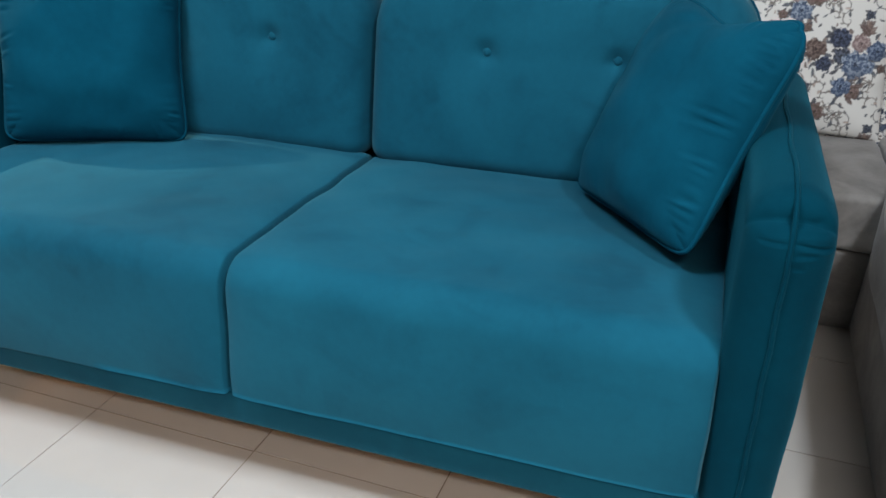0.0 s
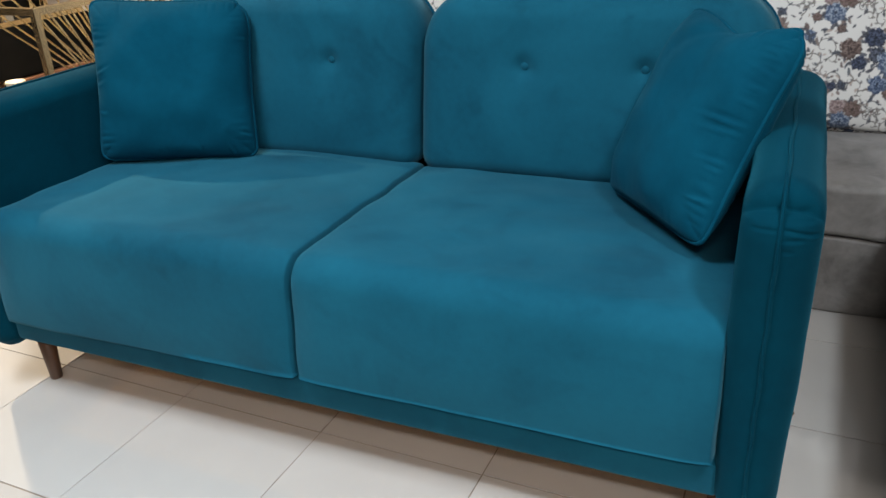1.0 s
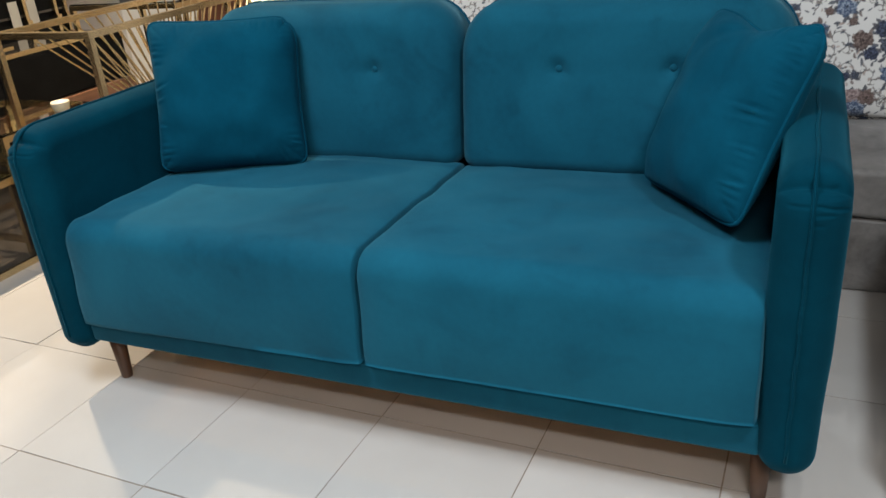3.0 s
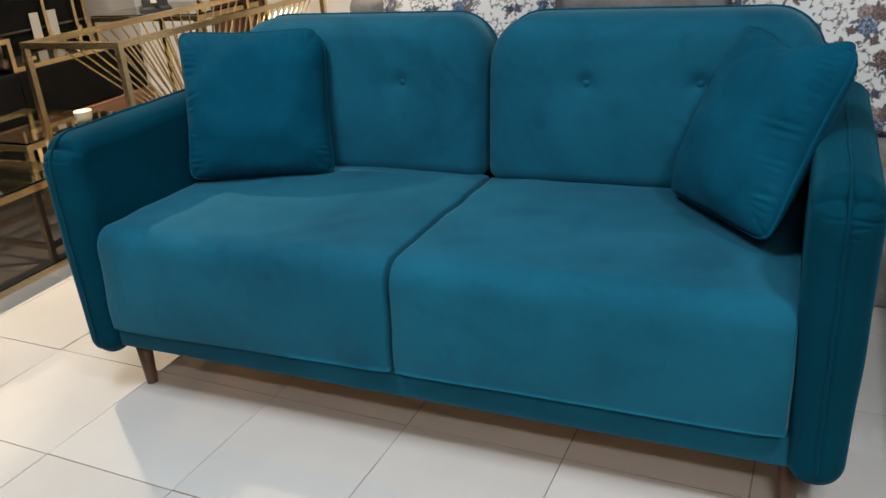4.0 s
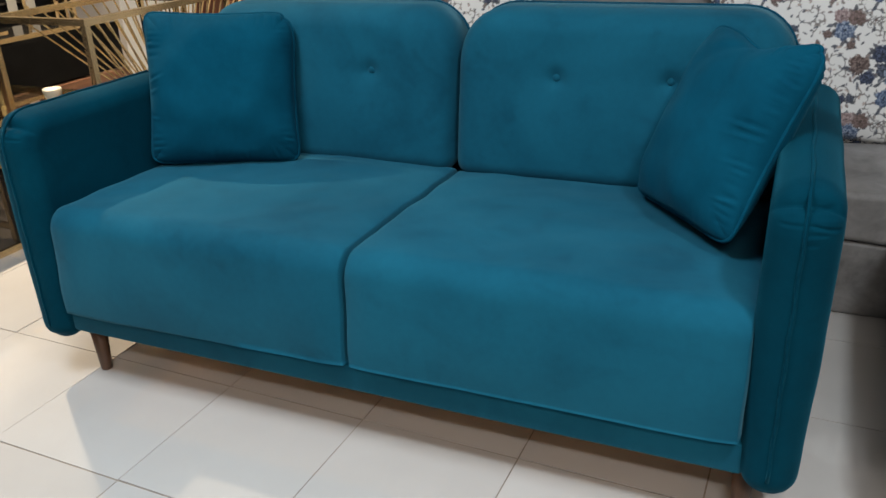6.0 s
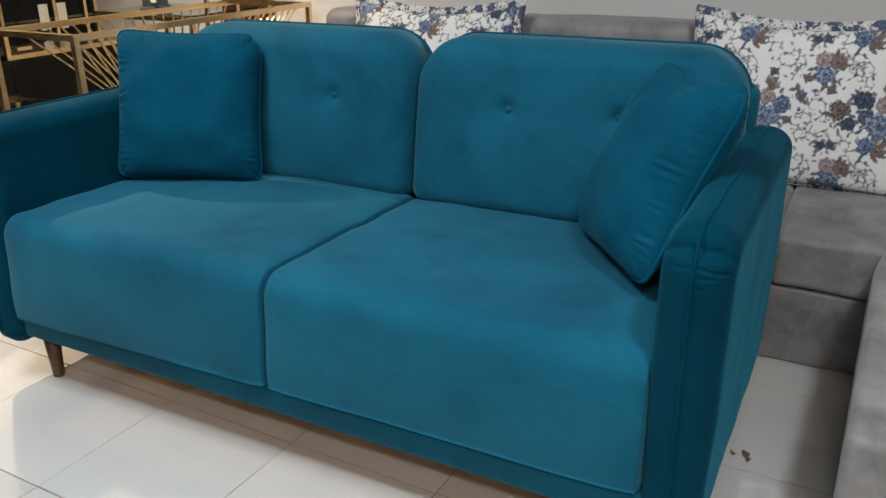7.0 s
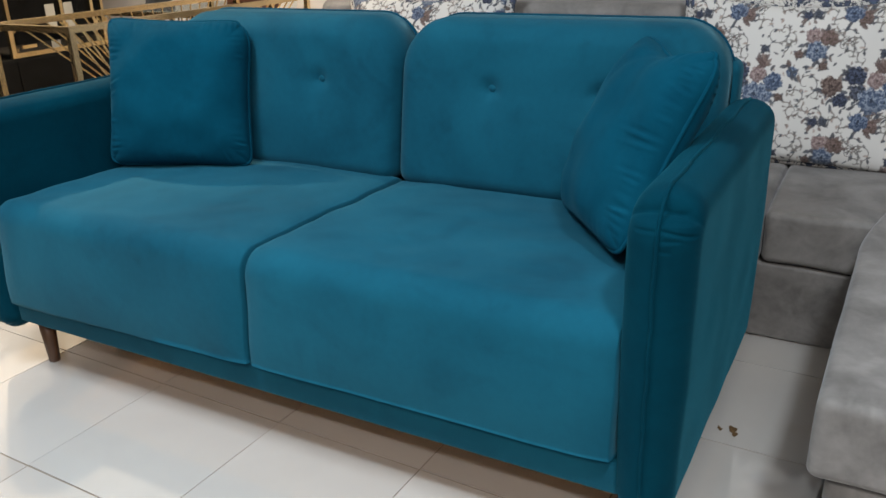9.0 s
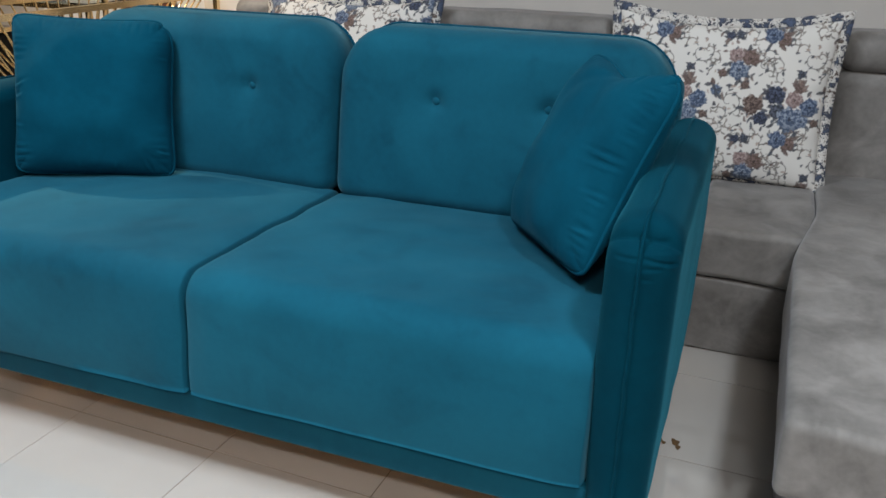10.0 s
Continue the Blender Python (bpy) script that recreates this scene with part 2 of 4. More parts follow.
single("floor", box(X0 - 0.15, X1 + 0.15, Y0 - 0.15, Y1, -0.12, -0.002), GROUT, (0, 0, -0.12), "dark brown grout bed under glazed floor tiles", "floor", kind="structure", smooth=False)
single("ceiling", box(X0, X1, Y0, Y1, CEILING, CEILING + 0.12), CEIL, (0, 0, CEILING), "plain off-white painted ceiling", "ceiling", kind="structure", smooth=False)
for nm, b, mt, lb in [
    ("wall_north", (WALL_END, X1, WALL_Y, WALL_Y + 0.15, 0, CEILING), PAINT, "pale warm grey painted wall behind the corner sofa"),
    ("wall_north_return", (WALL_END - 0.15, WALL_END, WALL_Y, Y1, 0, CEILING), PAINT, "pale painted end of the wall"),
    ("wall_far", (X0, WALL_END - 0.15, Y1 - 0.15, Y1, 0, CEILING), WHITE_PAINT, "white painted far wall"),
    ("wall_west", (X0 - 0.15, X0, Y0, Y1, 0, CEILING), PAINT, "unseen taupe end wall, darkened to cut bounced light behind the display cabinet"),
    ("wall_east", (X1, X1 + 0.15, Y0, Y1, 0, CEILING), TAUPE, "unseen taupe side wall, darkened to cut bounced light"),
    ("wall_south", (X0, X1, Y0 - 0.15, Y0, 0, CEILING), TAUPE, "unseen taupe end wall, darkened to cut bounced light"),
]:
    single(nm, box(*b), mt, ((b[0] + b[1]) / 2, (b[2] + b[3]) / 2, 0), lb, "wall", kind="structure", smooth=False)

for x, y, w, d, watts, colour, spread in LIGHTS:
    lamp = thing("ceiling_light", (x, y, CEILING), "unseen flat white ceiling light with a square frame, placed for its light", "ceiling light", "ceiling lights")
    bm = bmesh.new()
    for a, b in (((x - w / 2, y - d / 2), (x + w / 2, y - d / 2)), ((x + w / 2, y - d / 2), (x + w / 2, y + d / 2)), ((x + w / 2, y + d / 2), (x - w / 2, y + d / 2)), ((x - w / 2, y + d / 2), (x - w / 2, y - d / 2))):
        bar((*a, CEILING - 0.01), (*b, CEILING - 0.01), 0.02, bm)
    part("frame", bm, WHITE_PAINT, lamp, smooth=False)
    part("diffuser", box(x - w / 2 + 0.01, x + w / 2 - 0.01, y - d / 2 + 0.01, y + d / 2 - 0.01, CEILING - 0.008, CEILING - 0.002), GLOW, lamp, smooth=False)
    data = bpy.data.lights.new("panel_lamp", "AREA")
    data.shape, data.size, data.size_y, data.energy, data.color = "RECTANGLE", w - 0.03, d - 0.03, watts, colour
    data.spread = radians(spread)
    ob = new("panel_lamp", data)
    ob.matrix_world = pose(x, y, CEILING - 0.022)


# ---- teal sofa ----
def bell(d, s):
    return math.exp(-(d / s) ** 2)


SOFA = thing("sofa", (0, 0.4, 0), "teal velvet two-seat sofa with tufted back and tapered wooden legs", "sofa")
IN_L, IN_R, OUT_L, OUT_R, GAP = -0.826, 0.803, -0.934, 0.908, -0.007  # arm faces and the middle seam
SEAT_Z, CUSHION_Z, BACK_Z = 0.488, 0.450, 0.884


FLAT = 6.0  # the seats are shaped six times as wide, so that their side edges come out tight


def seat_shape(x0, x1, top_z):
    def shape(p):
        foot = 0.213 + 0.016 * min(1.0, max(0.0, (p.x / FLAT + 0.826) / 0.9)) + 0.003 * max(0.0, p.x / FLAT)
        q = Vector((p.x / FLAT, p.y, max(p.z, foot)))
        u = min(max((q.x - x0) / (x1 - x0), 0), 1)
        top = min(max((q.z - 0.213) / (top_z - 0.213), 0), 1)
        v = min(max(q.y / 0.64, 0), 1)
        # crowned seat sunk along its edges, front face full and leaning back
        edge = min(1.0, min(u, 1 - u) * (x1 - x0) / 0.06)
        crown = 0.008 * math.sin(math.pi * u) ** 0.6 - 0.006 * (1 - edge) ** 2
        k = top * top * (3 - 2 * top)
        q.z += k * (crown - (0.015 if x0 < GAP - 0.1 else 0.021) * v + 0.004 * noise.noise(Vector((q.x, q.y, 0)) * 5) + 0.0025 * noise.noise(Vector((q.x, q.y, 4)) * 13))
        front = max(0.0, 1 - q.y / 0.2)
        q.y += front * (0.016 * k - 0.010 * math.sin(math.pi * top) * edge + 0.003 * noise.noise(Vector((q.x, 3, q.z)) * 7) + 0.005 * (1 - edge) ** 2)
        q.x += 0.003 * noise.noise(Vector((7, q.y * 8, q.z * 9)))
        return q

    return shape


for x0, x1 in ((IN_L - 0.002, GAP - 0.0005), (GAP + 0.0005, IN_R + 0.002)):
    part("seat", soft_box(x0 * FLAT, x1 * FLAT, 0.0, 0.70, 0.15, SEAT_Z, 0.055, (0.10, 0.018, 0.018), seat_shape(x0, x1, SEAT_Z), 5), VELVET, SOFA)

# plinth frame under the seats
part("base", soft_box(IN_L - 0.01, IN_R + 0.01, 0.026, 0.80, 0.147, 0.221, 0.010, 0.06), VELVET, SOFA)

# unseen tan sheet, added to bounce warm light onto the floor below
part("bounce_sheet", box(IN_L, IN_R, 0.05, 0.79, 0.1425, 0.1465), BOUNCE_TAN, SOFA, "unseen tan sheet under the frame that bounces warm light onto the floor", smooth=False)


def rounded_rect_sdf(x, z, w, h, r_top, r_bot):
    r = r_top if z > 0 else r_bot
    qx, qz = abs(x) - w / 2 + r, abs(z) - h / 2 + r
    return min(max(qx, qz), 0) + math.hypot(max(qx, 0), max(qz, 0)) - r


def outline(w, h, r_top, r_bot, n):
    """Points round a rectangle with rounded corners, evenly spread by angle and length."""
    pts = []
    for cx, cz, r, a0 in ((w / 2 - r_top, h / 2 - r_top, r_top, 0), (-w / 2 + r_top, h / 2 - r_top, r_top, 90), (-w / 2 + r_bot, -h / 2 + r_bot, r_bot, 180), (w / 2 - r_bot, -h / 2 + r_bot, r_bot, 270)):
        for k in range(n):
            a = radians(a0 + 90 * k / (n - 1))
            pts.append((cx + r * math.cos(a), cz + r * math.sin(a)))
    out = []
    for a, b in zip(pts, pts[1:] + pts[:1]):
        d = math.hypot(b[0] - a[0], b[1] - a[1])
        m = max(1, int(d / 0.02))
        out += [(a[0] + (b[0] - a[0]) * k / m, a[1] + (b[1] - a[1]) * k / m) for k in range(m)]
    return out


BACK_LEAN = 0.16


def back_cushion(x0, x1, z0, z1, buttons):
    w, h = x1 - x0, z1 - z0
    cx, cz = (x0 + x1) / 2, (z0 + z1) / 2
    loop = outline(w, h, 0.125, 0.05, 10)
    edge, depth, y_front = 0.055, 0.17, 0.625
    bm = bmesh.new()

    def place(x, z, back):
        d = max(0.0, -rounded_rect_sdf(x, z, w, h, 0.125, 0.05))
        k = min(d / edge, 1.0)
        y = y_front + edge * (1 - math.sqrt(max(0.0, 1 - (1 - k) ** 2)))
        y -= 0.020 * (1 - min(1, (2 * x / w) ** 2)) * (1 - min(1, (2 * z / h) ** 2)) ** 0.7
        for bx, bz in buttons:
            dx, dz = x + cx - bx, z + cz - bz
            rr = math.hypot(dx, dz)
            y += 0.014 * bell(rr, 0.022) + 0.013 * bell(rr, 0.085)
            # soft folds between and below the buttons
            y += 0.005 * bell(dx, 0.022) * bell(min(dz + 0.03, 0), 0.10) * (dz < 0)
            y += 0.0012 * bell(dz, 0.02) * bell(max(abs(dx) - 0.03, 0), 0.09)
        y += 0.003 * noise.noise(Vector((x * 6 + x0, z * 6, 0)))
        if back:
            y = y_front + depth - 0.02 * (1 - k)
        return Vector((x + cx, y + BACK_LEAN * (z + h / 2), z + cz))

    rings, steps = [], 34
    for k in range(steps):
        s = 1 - (k / steps) ** 1.0
        rings.append([bm.verts.new(place(x * s, z * s, False)) for x, z in loop])
    tip = bm.verts.new(place(0, 0, False))
    rear = [bm.verts.new(place(x, z, True)) for x, z in loop]
    n = len(loop)
    for a, b in zip(rings, rings[1:]):
        for i in range(n):
            bm.faces.new((a[i], a[(i + 1) % n], b[(i + 1) % n], b[i]))
    for i in range(n):
        bm.faces.new((rings[-1][i], rings[-1][(i + 1) % n], tip))
        bm.faces.new((rear[i], rear[(i + 1) % n], rings[0][(i + 1) % n], rings[0][i]))
    bm.faces.new(rear)
    return bm, [place(x, z, True) for x, z in loop], place


for x0, x1, buttons in ((IN_L - 0.004, GAP - 0.007, ((-0.258, 0.720), (-0.55, 0.720))), (GAP - 0.005, IN_R + 0.006, ((0.262, 0.724), (0.540, 0.728)))):
    bm, rim, place = back_cushion(x0, x1, CUSHION_Z, BACK_Z, buttons)
    cushion = part("back_cushion", bm, VELVET, SOFA)
    part("piping", tube([p + Vector((0, -0.012, 0)) for p in rim], 0.0045, 6, True), PIPING, cushion)
    for bx, bz in buttons:
        c = place(bx - (x0 + x1) / 2, bz - (CUSHION_Z + BACK_Z) / 2, False)
        bb = bmesh.new()
        bmesh.ops.create_uvsphere(bb, u_segments=16, v_segments=8, radius=0.0105, matrix=Matrix.LocRotScale(c + Vector((0, 0.001, 0)), None, (1, 0.5, 1)))
        part("button", bb, VELVET, cushion)

# upholstered back panel behind the cushions
part("back_frame", soft_box(IN_L - 0.02, IN_R + 0.020, 0.775, 0.86, 0.165, 0.80, 0.03, 0.06, lambda p: p + Vector((0, 0.06 * (p.z - 0.46), 0))), VELVET, SOFA)


# gathers beside the seam at the upper front of the arms: height, reach to the outside (+) or inside (-), tilt, depth
CREASES = ((0.702, 0.030, 0.12, 0.0035), (0.688, 0.034, -0.1, 0.005), (0.671, 0.042, -0.25, 0.006), (0.652, 0.024, 0.1, 0.004), (0.636, 0.012, 0.0, 0.003), (0.686, -0.024, 0.2, 0.003), (0.668, -0.030, 0.1, 0.004))


def sofa_arm(side, inner, outer):
    r_corner = 0.085

    def shape(p):
        q = p.copy()
        # large round at the upper front corner, small one below
        fy, fz = r_corner - p.y - 0.005, p.z - (0.722 - r_corner)
        if fy > 0 and fz > 0:
            m = max(fy, fz)
            d = math.hypot(fy, fz)
            if d > 1e-6:
                q.y = r_corner - 0.005 - fy * m / d
                q.z = 0.722 - r_corner + fz * m / d
        gy, gz = 0.03 - p.y - 0.005, (0.120 + 0.03) - p.z
        if gy > 0 and gz > 0:
            m, d = max(gy, gz), math.hypot(gy, gz)
            if d > 1e-6:
                q.y = 0.025 - gy * m / d
                q.z = 0.150 - gz * m / d
        # full sides and gathers at the upper front corner
        u = (p.x - inner) / (outer - inner)
        out = 1 if u > 0.5 else -1
        k = max(0.0, 1 - abs(2 * u - 1))
        off = (p.x - (inner + outer) / 2) * side
        pull = 0.0
        if p.y < 0.07 and 0.58 < p.z < 0.72:
            for zc, reach, tilt, deep in CREASES:
                if off * reach > 0:
                    pull += 0.55 * deep * (bell(p.z - zc - tilt * off, 0.0024) - 0.35 * bell(p.z - zc - tilt * off + 0.006, 0.003)) * bell(max(0.0, abs(off) - abs(reach)), 0.005) * min(1.0, abs(off) / 0.005)
        mid_x = (inner + outer) / 2
        q.x = mid_x + (q.x - mid_x) * (0.95 + 0.13 * min(1, max(0, (p.z - 0.142) / 0.58)))
        q.x += side * out * (0.004 * math.sin(math.pi * min(1, max(0, (p.z - 0.142) / 0.58))))
        q.y += pull
        q.x -= side * out * pull * 0.8 * max(0.0, min(1.0, (abs(off) - 0.02) / 0.02))
        # the middle seam pulls the padding in
        q.x += 0.002 * noise.noise(p * 8)
        # foot of the arm sinks a little towards the rear
        q.z -= 0.008 * max(0, p.y - 0.1) * max(0.0, 1 - (p.z - 0.14) / 0.15)
        return q

    x0, x1 = sorted((inner, outer))
    arm = part("armrest", soft_box(x0, x1, -0.005, 0.815, 0.120, 0.722, 0.050, (0.012, 0.014, 0.0026), shape, 8), SHADED_ARM_VELVET, SOFA)
    xm = (inner + outer) / 2
    pts = []
    pts += [(xm + 0.001 * math.sin(k * 1.7), -0.0065, 0.17 + (0.63 - 0.17) * k / 16) for k in range(17)]
    pts += [(xm, 0.080 - 0.0865 * math.cos(a), 0.637 + 0.0865 * math.sin(a)) for a in np.linspace(0.1, math.pi / 2, 9)]
    pts += [(xm + 0.0015 * math.sin(k), 0.08 + 0.68 * k / 20, 0.7235) for k in range(1, 21)]
    part("piping", tube(pts, 0.0034), SHADED_ARM_VELVET, arm)


sofa_arm(-1, IN_L, OUT_L)
sofa_arm(1, IN_R, OUT_R)
for x in (-0.822, 0.815):
    for y in (0.088, 0.76):
        part("leg", lathe([(0.014, 0), (0.015, 0.004), (0.0235, 0.150)], x, y, 0, 20, None, (0, 0)), WALNUT, SOFA, "tapered dark wooden leg")


# ---- loose pillows ----
def pillow_mesh(w, h, t, seed, n=64, ears=0.05, gather=0.022, square=7, flat=0.6, dip=0.0, creases=(), full=0.024):
    """Front and back of a stuffed square pillow about its own centre: x across, z up, -y the front."""
    bm = bmesh.new()
    rim = {}

    def pos(u, v, side):
        k = (1 - u * u) * (1 - v * v)
        big, small = max(abs(u), abs(v), 1e-6), min(abs(u), abs(v))
        corner = (1 + (small / big) ** square) ** (-1 / square)
        corner = 1 + (corner - 1) * big**4
        x = u * w / 2 * (1 - ears * (1 - v * v) * abs(u) ** 3) * corner
        z = v * h / 2 * (1 - ears * (1 if v > 0 else 0.2) * (1 - u * u) * abs(v) ** 3) * corner
        f = max(k, 0) ** 0.45
        y = side * t / 2 * f * (1 if side < 0 else flat)
        if dip:
            # slumped top edge, with a fold running down from the dip
            z -= dip * bell(u - 0.1, 0.42) * max(0.0, v) ** 4
            along = (0.1 - u) * 0.75 + (1 - v) * 0.66
            off = (0.1 - u) * 0.66 - (1 - v) * 0.75
            if side < 0 and along > 0:
                y += 0.2 * dip * bell(off, 0.10) * bell(along - 0.25, 0.4) - 0.12 * dip * bell(off - 0.22, 0.12) * bell(along - 0.25, 0.45)
        if side < 0:
            for edge, at, reach, deep, tilt in creases:
                inward, along = {"r": (1 - u, v), "l": (1 + u, v), "t": (1 - v, u), "b": (1 + v, u)}[edge]
                if inward < reach * 1.6:
                    c = along - at - tilt * inward
                    y -= 0.55 * deep * (bell(c, 0.013) - 0.8 * bell(c - 0.036, 0.020)) * bell(inward - 0.4 * reach, 0.5 * reach) * min(1, 9 * k)
        # one upper corner is stuffed full and round
        c = max(0.0, (u + v) / 2 - 0.76) / 0.24
        x -= full * c * c
        z -= full * 0.5 * c * c
        edge_u, edge_v = bell(1 - abs(u), 0.15), bell(1 - abs(v), 0.13)
        gu = max(0.0, noise.noise(Vector((seed + 3 * (u > 0), v * 2.3, 0.5))) + 0.15)
        gv = max(0.0, noise.noise(Vector((seed + 9 + 3 * (v > 0), u * 2.3, 1.5))) + 0.10)
        y -= side * gather * min(1, 4 * k) * (edge_u * (1 if u > 0 else 0.1 if dip else 0.9) * gu * abs(math.sin(v * 30 + 3 * noise.noise(Vector((seed, v * 3, 0))))) ** 6 + (0.4 if dip else 0.8) * edge_v * gv * abs(math.sin(u * 24 + 3 * noise.noise(Vector((u * 3, seed, 0))))) ** 6)
        y += side * 0.010 * min(1, 3 * k) * noise.noise(Vector((u * 2.2 + seed, v * 2.2, side)))
        return Vector((x, y, z))

    line = [math.sin(math.pi / 2 * s) * 0.55 + s * 0.45 for s in np.linspace(-1, 1, n + 1)]
    for side in (-1, 1):
        grid = []
        for i, v in enumerate(line):
            row = []
            for j, u in enumerate(line):
                border = i in (0, n) or j in (0, n)
                if border and (i, j) in rim:
                    row.append(rim[i, j])
                else:
                    vt = bm.verts.new(pos(u, v, side))
                    if border:
                        rim[i, j] = vt
                    row.append(vt)
            grid.append(row)
        for i in range(n):
            for j in range(n):
                q = (grid[i][j], grid[i][j + 1], grid[i + 1][j + 1], grid[i + 1][j])
                bm.faces.new(q if side < 0 else q[::-1])
    ids = [(0, j) for j in range(n)] + [(i, n) for i in range(n)] + [(n, j) for j in range(n, 0, -1)] + [(i, 0) for i in range(n, 0, -1)]
    return bm, [rim[k].co.copy() for k in ids]


def stand(centre, across, up):
    """The pose of a thing whose x runs along across and whose z leans along up."""
    x = Vector(across).normalized()
    z = Vector(up)
    z = (z - x * z.dot(x)).normalized()
    y = z.cross(x)
    m = Matrix((x, y, z)).transposed().to_4x4()
    m.translation = centre
    return m


def throw_pillow(centre, across, up, w, h, t, seed, label, ears=0.05, gather=0.022, square=7, flat=0.6, dip=0.0, creases=()):
    bm, rim = pillow_mesh(w, h, t, seed, 116, ears, gather, square, flat, dip, creases)
    root = thing("throw_pillow", (0, 0, 0), label, "pillow", "throw pillows on the sofa")
    cover = part("cover", bm, SHADED_PILLOW_VELVET, root)
    part("piping", tube(rim, 0.0046, 8, True), SHADED_PILLOW_VELVET, cover)
    root.matrix_world = stand(centre, across, up)
    return root


throw_pillow((-0.642, 0.525, 0.685), (0.355, 0.172, -0.014), (-0.022, 0.104, 0.373), 0.412, 0.410, 0.19, 1.3, "square teal velvet throw pillow propped against the sofa back", 0.055, 0.030, 13, 0.6, 0.0, (("l", 0.55, 0.16, 0.006, 0.2), ("l", 0.05, 0.26, 0.010, 0.3), ("l", -0.08, 0.20, 0.008, 0.25), ("l", -0.4, 0.18, 0.007, -0.1), ("t", -0.62, 0.22, 0.008, 0.2), ("t", -0.2, 0.16, 0.006, 0.1), ("t", -0.1, 0.14, 0.006, -0.1), ("t", 0.4, 0.14, 0.005, 0.0), ("r", 0.45, 0.16, 0.006, 0.1), ("r", -0.75, 0.18, 0.008, 0.3), ("b", 0.3, 0.16, 0.007, 0.1), ("b", 0.72, 0.2, 0.008, -0.3)))
throw_pillow((0.684, 0.455, 0.692), (0.231, -0.320, 0.020), (0.098, 0.168, 0.344), 0.414, 0.415, 0.17, 5.1, "square teal velvet throw pillow slumped over the sofa arm", 0.075, 0.020, 11, 0.85, 0.028, (("r", 0.66, 0.20, 0.007, 0.3), ("r", 0.50, 0.24, 0.009, 0.2), ("r", 0.36, 0.20, 0.008, 0.15), ("r", 0.24, 0.16, 0.007, 0.1), ("r", 0.06, 0.46, 0.010, -0.05), ("r", -0.02, 0.40, 0.008, -0.1), ("r", -0.28, 0.30, 0.007, -0.1), ("r", -0.36, 0.22, 0.006, 0.0), ("r", -0.62, 0.26, 0.007, -0.15), ("t", 0.52, 0.22, 0.007, 0.1)))

# ---- grey corner sofa ----
CORNER = thing("corner_sofa", (0.2, 1.5, 0), "grey suede corner sofa with chaise and folding headrests", "sofa")


def rumple(amount, size, seed=0.0):
    return lambda p: p + Vector((0.5, 0.5, 1)) * amount * noise.noise(p * size + Vector((seed, seed, seed)))


def lean_base(p):
    """The skirt under the seats leans back towards the floor."""
    q = p + Vector((0.5, 0.5, 1)) * 0.003 * noise.noise(p * 5)
    q.y -= 0.036 * min(1, p.z / 0.238) * (p.y < 1.2)
    return q


part("base", soft_box(-0.95, 1.16, 1.050, 1.95, 0.002, 0.238, 0.012, 0.06, lean_base), SUEDE, CORNER)


def channel_seat(x0, x1, y0, y1, z0, z1, seams, seed):
    def shape(p):
        q = p + Vector((0.4, 0.4, 1)) * 0.007 * noise.noise(p * 6 + Vector((seed, 0, 0)))
        if p.z > (z0 + z1) / 2:
            for s in seams:
                q.z -= 0.022 * bell(p.x - s - 0.012 * math.sin(9 * p.y), 0.011)
            q.z += 0.010 * math.sin(math.pi * min(1, max(0, (p.y - y0) / (y1 - y0))))
        return q

    return soft_box(x0, x1, y0, y1, z0, z1, 0.02, 0.02, shape, 4)


part("seat", channel_seat(-0.95, 0.28, 1.0, 1.66, 0.241, 0.385, (-0.35,), 1), SUEDE, CORNER)
part("seat", channel_seat(0.284, 0.886, 1.0, 1.66, 0.241, 0.385, (), 2), SUEDE, CORNER)
part("seat", channel_seat(0.889, 1.19, 1.0, 1.66, 0.241, 0.385, (), 5), SUEDE, CORNER)
CH = Matrix.Translation((1.099, 0.062, 0)) @ Matrix.Rotation(radians(-1.6), 4, "Z")


def turned(bm):
    bmesh.ops.transform(bm, matrix=CH, verts=bm.verts)
    return bm


part("chaise_base", turned(soft_box(0.03, 0.95, 0.03, 1.62, 0.002, 0.255, 0.015, 0.06, rumple(0.004, 5))), SUEDE, CORNER)
bm = channel_seat(0.0, 0.98, 0.0, 1.62, 0.258, 0.405, (0.36,), 3)
for v in bm.verts:
    # the inner edge draws in where the chaise meets the corner seat
    k = min(1, max(0, (v.co.y - 0.70) / 0.5))
    v.co.x += 0.055 * k * k * (3 - 2 * k) * max(0, 1 - v.co.x / 0.3)
part("chaise_seat", turned(bm), SUEDE, CORNER)
for x0, x1 in ((-0.95, -0.16), (-0.155, 0.525), (0.53, 1.19), (1.20, 2.05)):
    part("backrest", soft_box(x0, x1, 1.62, 1.84, 0.34, 0.735, 0.05, 0.03, rumple(0.008, 5, x0)), SUEDE, CORNER)
    part("headrest", soft_box(x0, x1, 1.60, 1.80, 0.728, 0.845, 0.05, 0.03, rumple(0.006, 5, x0 + 3)), SUEDE, CORNER)
part("back_frame", soft_box(-0.95, 2.05, 1.82, 1.96, 0.02, 0.70, 0.03, 0.06), SUEDE, CORNER)


